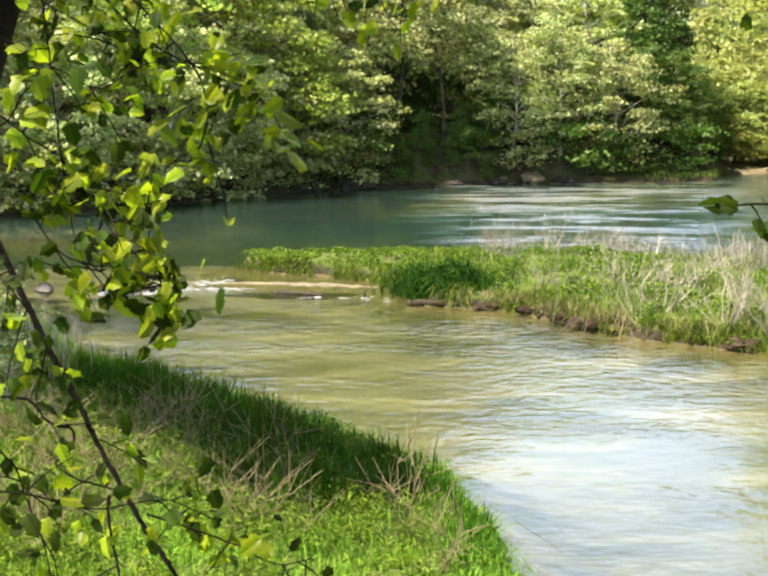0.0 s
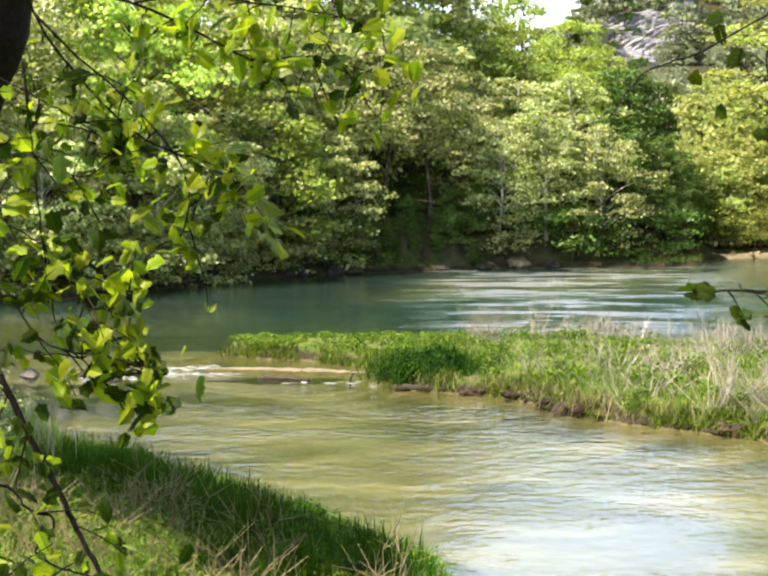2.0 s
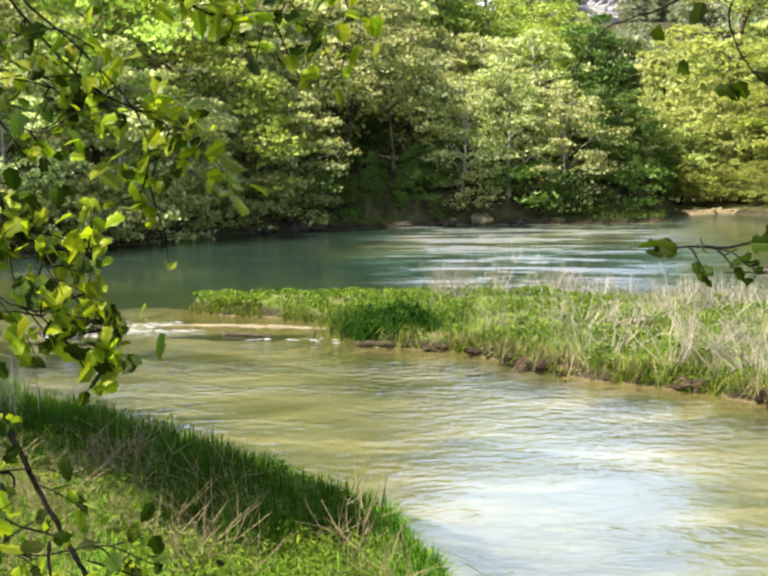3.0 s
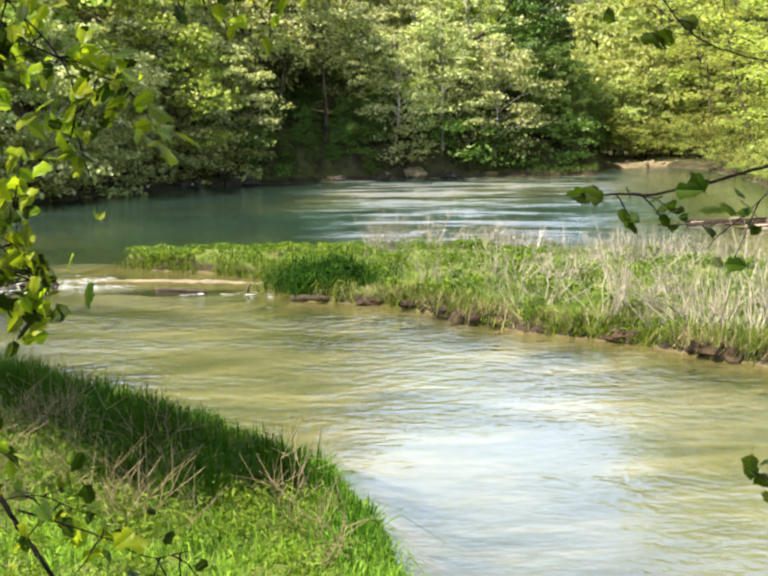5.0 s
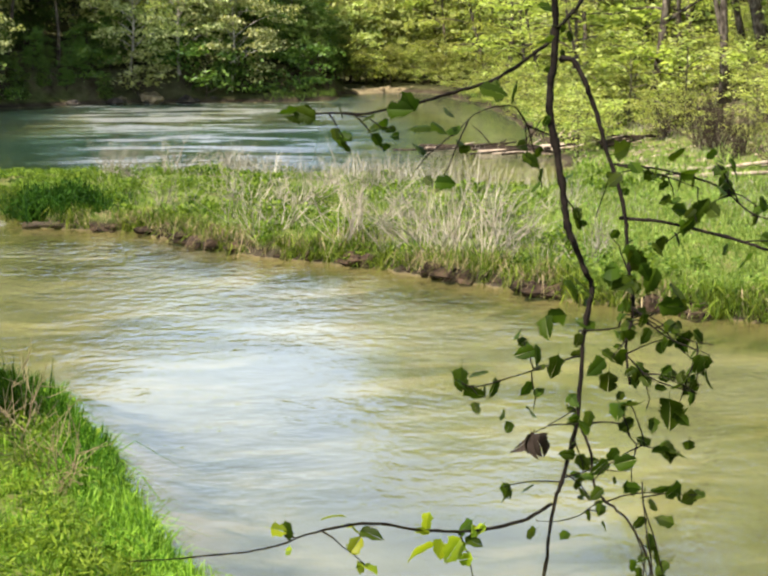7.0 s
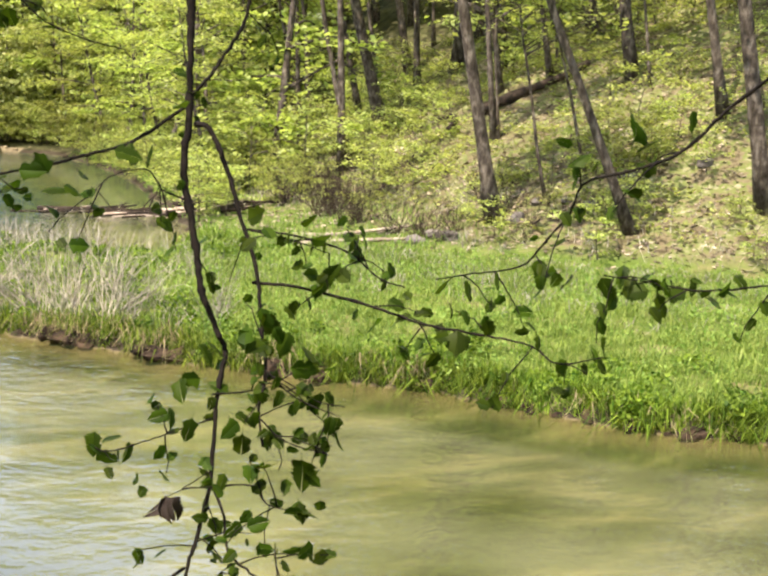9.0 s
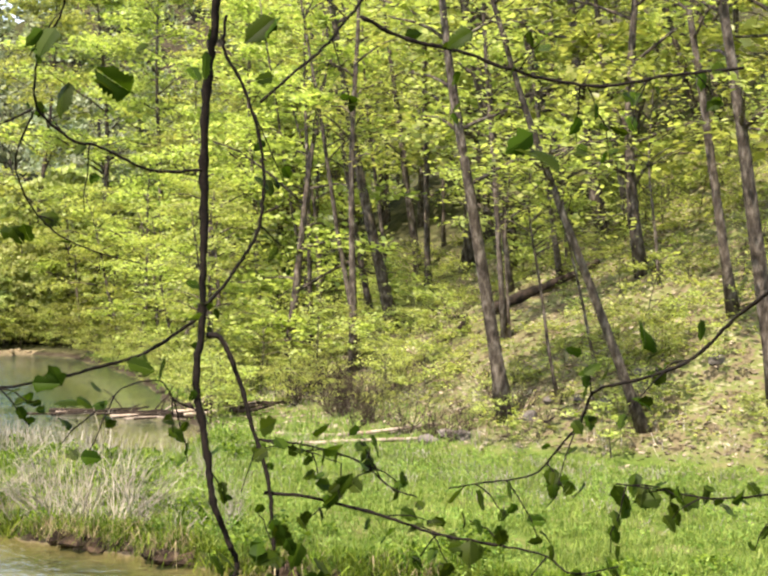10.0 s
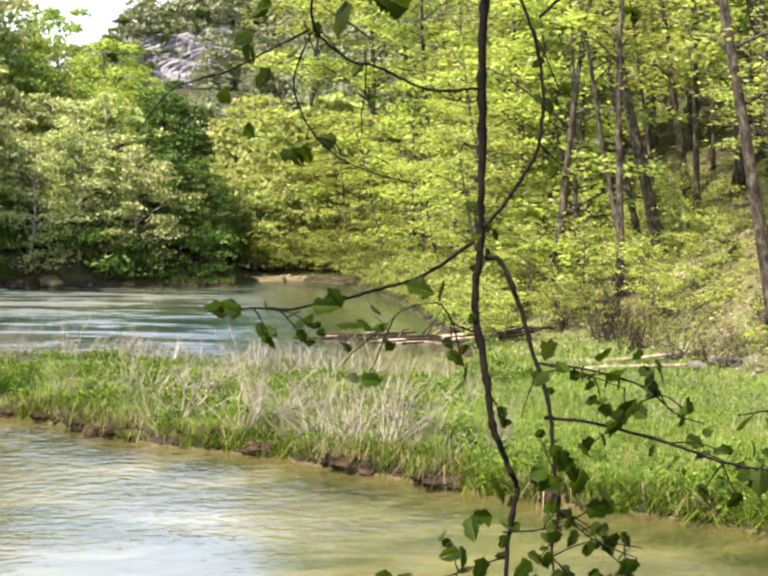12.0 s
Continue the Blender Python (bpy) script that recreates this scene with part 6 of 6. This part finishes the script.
RIGHT_LEAVES_4 = [(2.121, 3.336, 3.866, 0.070), (1.920, 3.446, 3.821, 0.070), (1.971, 3.417, 3.812, 0.056), (2.032, 3.386, 3.838, 0.047), (2.253, 3.247, 3.835, 0.065), (2.282, 3.232, 3.871, 0.059), (2.313, 3.205, 3.833, 0.065), (2.266, 3.234, 3.808, 0.059), (2.313, 3.238, 4.214, 0.106), (2.336, 3.221, 4.181, 0.082), (2.069, 3.379, 4.644, 0.129), (2.042, 3.392, 4.672, 0.082), (1.890, 3.443, 4.914, 0.070), (1.458, 3.639, 4.917, 0.094), (1.479, 3.630, 4.926, 0.070), (2.357, 3.170, 3.803, 0.059), (1.671, 3.570, 3.827, 0.070), (1.702, 3.557, 3.834, 0.059), (1.773, 3.506, 3.717, 0.065), (1.946, 3.411, 3.692, 0.065), (2.012, 3.380, 3.724, 0.053), (1.529, 3.616, 3.724, 0.059), (1.485, 3.627, 3.683, 0.059), (1.560, 3.597, 3.686, 0.053), (1.629, 3.604, 3.958, 0.047), (1.724, 3.552, 3.881, 0.042), (1.661, 3.585, 3.913, 0.059), (1.516, 3.652, 3.966, 0.065)]
LEFT_TWIGS = []
LEFT_TWIGS.append(([(-0.936, 3.780, 4.091), (-0.874, 3.784, 3.946), (-0.832, 3.784, 3.856), (-0.767, 3.780, 3.721), (-0.701, 3.772, 3.597), (-0.645, 3.757, 3.475), (-0.588, 3.743, 3.375), (-0.531, 3.728, 3.287), (-0.475, 3.713, 3.204), (-0.429, 3.697, 3.135)], 0.0105, 0.0065, 3))
LEFT_TWIGS.append(([(-0.915, 3.733, 3.638), (-0.873, 3.740, 3.620), (-0.809, 3.752, 3.607), (-0.765, 3.751, 3.556), (-0.716, 3.757, 3.537), (-0.731, 3.742, 3.478), (-0.750, 3.733, 3.457), (-0.698, 3.735, 3.422), (-0.616, 3.744, 3.398)], 0.0045, 0.0030, 3))
LEFT_TWIGS.append(([(-0.630, 3.739, 3.387), (-0.625, 3.718, 3.301), (-0.604, 3.695, 3.209), (-0.593, 3.676, 3.142)], 0.0050, 0.0030, 2))
LEFT_TWIGS.append(([(-0.846, 3.525, 3.558), (-0.800, 3.546, 3.489), (-0.773, 3.557, 3.399), (-0.739, 3.561, 3.288), (-0.725, 3.561, 3.189)], 0.0030, 0.0020, 9))
LEFT_TWIGS.append(([(-0.696, 3.421, 4.545), (-0.691, 3.444, 4.469), (-0.688, 3.464, 4.390), (-0.678, 3.484, 4.239), (-0.666, 3.500, 4.137), (-0.655, 3.512, 4.023), (-0.643, 3.524, 3.939)], 0.0030, 0.0015, 6))
LEFT_TWIGS.append(([(-0.828, 3.983, 4.811), (-0.773, 4.039, 4.659), (-0.691, 4.091, 4.547), (-0.571, 4.144, 4.420), (-0.432, 4.191, 4.348), (-0.325, 4.229, 4.300), (-0.229, 4.262, 4.164)], 0.0050, 0.0015, 16))
LEFT_TWIGS.append(([(-0.769, 3.906, 4.691), (-0.675, 3.932, 4.593), (-0.555, 3.957, 4.482), (-0.444, 3.975, 4.346), (-0.423, 3.977, 4.231), (-0.446, 3.972, 4.150)], 0.0040, 0.0015, 10))
LEFT_TWIGS.append(([(-0.862, 3.493, 4.188), (-0.783, 3.500, 4.147), (-0.693, 3.507, 4.116), (-0.612, 3.511, 4.085), (-0.540, 3.511, 4.064), (-0.468, 3.512, 4.075)], 0.0030, 0.0015, 15))
LEFT_TWIGS.append(([(-0.609, 3.491, 4.086), (-0.570, 3.467, 4.016), (-0.537, 3.442, 3.957)], 0.0020, 0.0010, 4))
LEFT_TWIGS.append(([(-0.747, 3.513, 4.054), (-0.683, 3.493, 3.963), (-0.600, 3.479, 3.923), (-0.516, 3.457, 3.843), (-0.472, 3.428, 3.775)], 0.0030, 0.0010, 10))
LEFT_TWIGS.append(([(-0.559, 3.493, 4.004), (-0.499, 3.499, 3.972), (-0.459, 3.499, 3.910), (-0.428, 3.498, 3.869)], 0.0020, 0.0010, 8))
LEFT_TWIGS.append(([(-0.745, 3.903, 4.757), (-0.553, 3.973, 4.720), (-0.389, 4.033, 4.647), (-0.264, 4.081, 4.593), (-0.171, 4.118, 4.613), (-0.077, 4.155, 4.598), (0.080, 4.192, 4.553)], 0.0050, 0.0015, 20))
LEFT_TWIGS.append(([(-0.549, 3.940, 4.717), (-0.419, 4.004, 4.746), (-0.262, 4.069, 4.730), (-0.076, 4.130, 4.702), (0.068, 4.183, 4.671)], 0.0040, 0.0015, 14))
LEFT_TWIGS.append(([(-0.883, 3.693, 4.438), (-0.818, 3.735, 4.408), (-0.730, 3.780, 4.355), (-0.650, 3.820, 4.311), (-0.588, 3.855, 4.345)], 0.0030, 0.0015, 8))
LEFT_TWIGS.append(([(-0.945, 3.877, 4.578), (-0.840, 3.904, 4.536), (-0.711, 3.933, 4.470), (-0.602, 3.953, 4.391), (-0.512, 3.967, 4.369)], 0.0030, 0.0015, 10))
LEFT_TWIGS.append(([(-0.865, 3.474, 3.923), (-0.807, 3.487, 3.912), (-0.748, 3.491, 3.838), (-0.708, 3.487, 3.755)], 0.0030, 0.0015, 7))
LEFT_TWIGS.append(([(-0.817, 3.309, 3.502), (-0.732, 3.375, 3.476), (-0.603, 3.441, 3.429), (-0.478, 3.513, 3.432), (-0.368, 3.564, 3.375)], 0.0030, 0.0015, 9))
LEFT_TWIGS.append(([(-0.502, 3.453, 3.415), (-0.404, 3.506, 3.369), (-0.325, 3.554, 3.323), (-0.243, 3.597, 3.267), (-0.158, 3.652, 3.262)], 0.0030, 0.0015, 8))
LEFT_TWIGS.append(([(-0.860, 3.496, 4.290), (-0.784, 3.513, 4.239), (-0.745, 3.520, 4.188), (-0.717, 3.521, 4.084)], 0.0030, 0.0015, 6))
LEFT_LEAVES_0 = [(-0.321, 4.187, 4.382, 0.068), (-0.292, 4.190, 4.306, 0.068), (-0.244, 4.192, 4.237, 0.068), (-0.220, 4.191, 4.135, 0.080), (-0.260, 4.190, 4.166, 0.068), (-0.177, 4.194, 4.176, 0.055), (-0.371, 4.184, 4.288, 0.055), (-0.346, 4.185, 4.348, 0.055), (-0.400, 4.180, 4.391, 0.055), (-0.274, 4.191, 4.270, 0.055), (-0.226, 4.192, 4.184, 0.055), (-0.310, 4.188, 4.330, 0.062)]
LEFT_LEAVES_1 = [(-0.524, 3.504, 4.080, 0.052), (-0.509, 3.492, 3.911, 0.057), (-0.580, 3.481, 3.910, 0.062), (-0.448, 3.497, 3.887, 0.052), (-0.468, 3.512, 4.073, 0.052), (-0.678, 3.478, 4.082, 0.052), (-0.618, 3.491, 4.109, 0.047), (-0.608, 3.495, 4.166, 0.042), (-0.558, 3.504, 4.180, 0.042), (-0.746, 3.467, 4.144, 0.062), (-0.770, 3.463, 4.159, 0.052), (-0.707, 3.475, 4.126, 0.052), (-0.499, 3.500, 3.981, 0.047), (-0.479, 3.499, 3.941, 0.047), (-0.639, 3.477, 3.972, 0.042), (-0.574, 3.490, 3.994, 0.037), (-0.599, 3.491, 4.061, 0.047), (-0.648, 3.486, 4.117, 0.047), (-0.459, 3.500, 3.920, 0.042), (-0.549, 3.487, 3.922, 0.042), (-0.605, 3.475, 3.897, 0.047), (-0.428, 3.497, 3.867, 0.037)]
LEFT_LEAVES_2 = [(-0.446, 3.973, 4.167, 0.088), (-0.464, 3.970, 4.138, 0.070), (-0.424, 3.974, 4.144, 0.076), (-0.526, 3.965, 4.231, 0.070), (-0.491, 3.970, 4.260, 0.059), (-0.509, 3.966, 4.202, 0.070), (-0.580, 3.957, 4.391, 0.070), (-0.557, 3.960, 4.409, 0.059), (-0.512, 3.966, 4.371, 0.053), (-0.607, 3.952, 4.403, 0.053)]
LEFT_LEAVES_3 = [(-0.548, 4.035, 4.639, 0.066), (-0.420, 4.048, 4.670, 0.060), (-0.361, 4.053, 4.677, 0.066), (-0.443, 4.041, 4.716, 0.072), (-0.232, 4.068, 4.614, 0.066), (-0.125, 4.071, 4.633, 0.072), (-0.066, 4.076, 4.595, 0.072), (-0.018, 4.075, 4.614, 0.060), (0.042, 4.079, 4.552, 0.060), (0.104, 4.077, 4.564, 0.066), (0.029, 4.069, 4.681, 0.054), (0.079, 4.072, 4.646, 0.066), (-0.303, 4.066, 4.578, 0.060), (-0.267, 4.062, 4.661, 0.066), (-0.173, 4.066, 4.673, 0.066), (-0.501, 4.037, 4.692, 0.060), (-0.338, 4.060, 4.625, 0.060), (0.125, 4.076, 4.570, 0.048)]

# sunlit and shaded colour copies of the same leaf
SUNNY = [leaf_mesh("leaf", LEAF_SUNLIT, 1), leaf_mesh("leaf", LEAF_SUNLIT, 2, 0.4, 0.35), leaf_mesh("leaf", LEAF_SUNLIT, 3, 0.1, 0.1), leaf_mesh("leaf", LEAF_SUNLIT, 13, 0.6, 0.3)]
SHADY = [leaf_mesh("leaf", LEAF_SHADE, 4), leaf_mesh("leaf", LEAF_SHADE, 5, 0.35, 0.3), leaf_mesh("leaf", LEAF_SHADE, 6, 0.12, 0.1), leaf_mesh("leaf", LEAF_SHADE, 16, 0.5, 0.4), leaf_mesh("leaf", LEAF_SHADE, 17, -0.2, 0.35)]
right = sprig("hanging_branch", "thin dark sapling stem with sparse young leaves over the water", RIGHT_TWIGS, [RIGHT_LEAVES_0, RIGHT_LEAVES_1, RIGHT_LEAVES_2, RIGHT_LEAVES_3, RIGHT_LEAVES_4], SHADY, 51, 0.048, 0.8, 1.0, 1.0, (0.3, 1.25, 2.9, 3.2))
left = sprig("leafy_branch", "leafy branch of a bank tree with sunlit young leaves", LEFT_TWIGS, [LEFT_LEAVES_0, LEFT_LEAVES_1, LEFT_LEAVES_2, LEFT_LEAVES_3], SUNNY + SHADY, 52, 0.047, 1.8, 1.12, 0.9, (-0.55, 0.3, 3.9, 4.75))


def dead_leaf(at, size):
    """A crumpled brown leaf of three curled lobes."""
    src = leaf_mesh("dead_leaf", DEAD_LEAF, 8, 0.5, 0.5)
    v0 = np.array([v.co[:] for v in src.vertices])
    f0 = [tuple(p.vertices) for p in src.polygons]
    bits = []
    for rx, rz, k in ((-70, 200, 1.0), (-50, 130, 0.9), (-100, 265, 0.95), (-60, 60, 0.7)):
        m = np.array(Euler((radians(rx), radians(25), radians(rz))).to_matrix())
        bits.append((v0 @ m.T * k * size * (1.3, 1, 1), f0))
    v, f = merge(bits)
    ob = new("dead_leaf", mesh_of("dead_leaf", v, f, DEAD_LEAF, True))
    ob.location = at
    return tagged(ob, "curled dry brown leaf caught on the twigs", "leaf")


dead_leaf(Vector(RIGHT_TWIGS[20][0][2]), 0.062)

# bank trees beside the camera, unseen crowns added to shade twigs and grass
ob = thing("bank_tree", "dark-barked leafy tree leaning over the near bank", "tree", (-1.72, 4.1, 2.5))
p = curve([(0, 0, 0), (0.46, 0, 1.25), (0.735, -0.02, 2.03), (0.815, -0.02, 2.24), (0.98, 0, 3.1), (1.05, 0, 5.5), (1.05, 0, 8.0)], 24)
v, f = tube(p, np.linspace(0.135, 0.06, 24), 12, 0.05, 3)
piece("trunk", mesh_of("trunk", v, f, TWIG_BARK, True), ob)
rs = np.random.default_rng(92)
cs = [np.array([0.95, 0.9, 5.9]) + rs.normal(size=3) * (0.7, 0.7, 0.4) + rs.normal(size=(26, 3)) * (0.4, 0.4, 0.14) for _ in range(110)]
v, f = leaf_quads(np.concatenate(cs), 0.12, 0.6, rs, 0.7)
piece("crown", mesh_of("crown", v, f, LEAF_FRESH), ob, "unseen fresh green crown added to shade the twigs")
ob = thing("bank_tree", "unseen leafy tree added on the near bank, a bough shading the grass", "tree", (-9.6, 19.0, float(land(-9.6, 19.0)) - 0.1))
rs = np.random.default_rng(93)
bits = [tube(curve([(0, 0, 0), (0.1, 0.1, 3.0), (0.5, 0.3, 6.0), (0.9, 0.4, 9.5), (0.9, 0.4, 11.5)], 16), np.linspace(0.2, 0.05, 16), 9, 0.05, 4)]
cs = []
for i in range(15):
    u = i / 14
    end = np.array([1.3 + 3.4 * u, 1.0 - 5.7 * u + 0.2 * math.sin(i * 2.2), 8.3 + 0.5 * math.sin(i * 1.3)])
    start = np.array([0.6, 0.35, 6.4 + 2.4 * (i % 5) / 5])
    k = np.linspace(0, 1, 6)[:, None]
    p = start + (end - start) * k + np.array([0, 0, 0.5]) * np.sin(k * 2.6)
    bits.append(tube(p, np.linspace(0.05, 0.012, 6), 5))
    for j in range(30):
        cs.append(end + rs.normal(size=3) * (0.32, 0.36, 0.4) + rs.normal(size=(34, 3)) * (0.28, 0.28, 0.1))
v, f = grow(bits)
piece("trunk", mesh_of("trunk", v, f, BARK, True), ob)
v, f = leaf_quads(np.concatenate(cs), 0.17, 0.75, rs, 0.75)
piece("crown", mesh_of("crown", v, f, LEAF_FRESH), ob, "dense fresh green leaves")

# unseen trees added behind the camera and along the near bank, blocking sky light
rw = np.random.default_rng(95)
for x, y in [(-13, 29), (-14, 24), (-14.5, 18), (-13.5, 12), (-13, 6), (-11, 0), (-9, -6), (-4, -9), (2, -10), (8, -11), (14, -10), (20, -9), (27, -6), (-19, 27), (-20, 20), (-19, 12), (-17, 3), (-12, -12), (-2, -16), (8, -17), (18, -16), (30, -13), (35, -3)]:
    x, y = x + rw.uniform(-0.8, 0.8), y + rw.uniform(-0.8, 0.8)
    plant("bank_tree", CLOSING_TREES[rw.integers(2)], "unseen fresh green tree added to close off the near bank", "tree", (x, y, float(land(x, y)) - 0.1), rw.uniform(0, 6.28), rw.uniform(0.9, 1.2), "trees on the near bank")
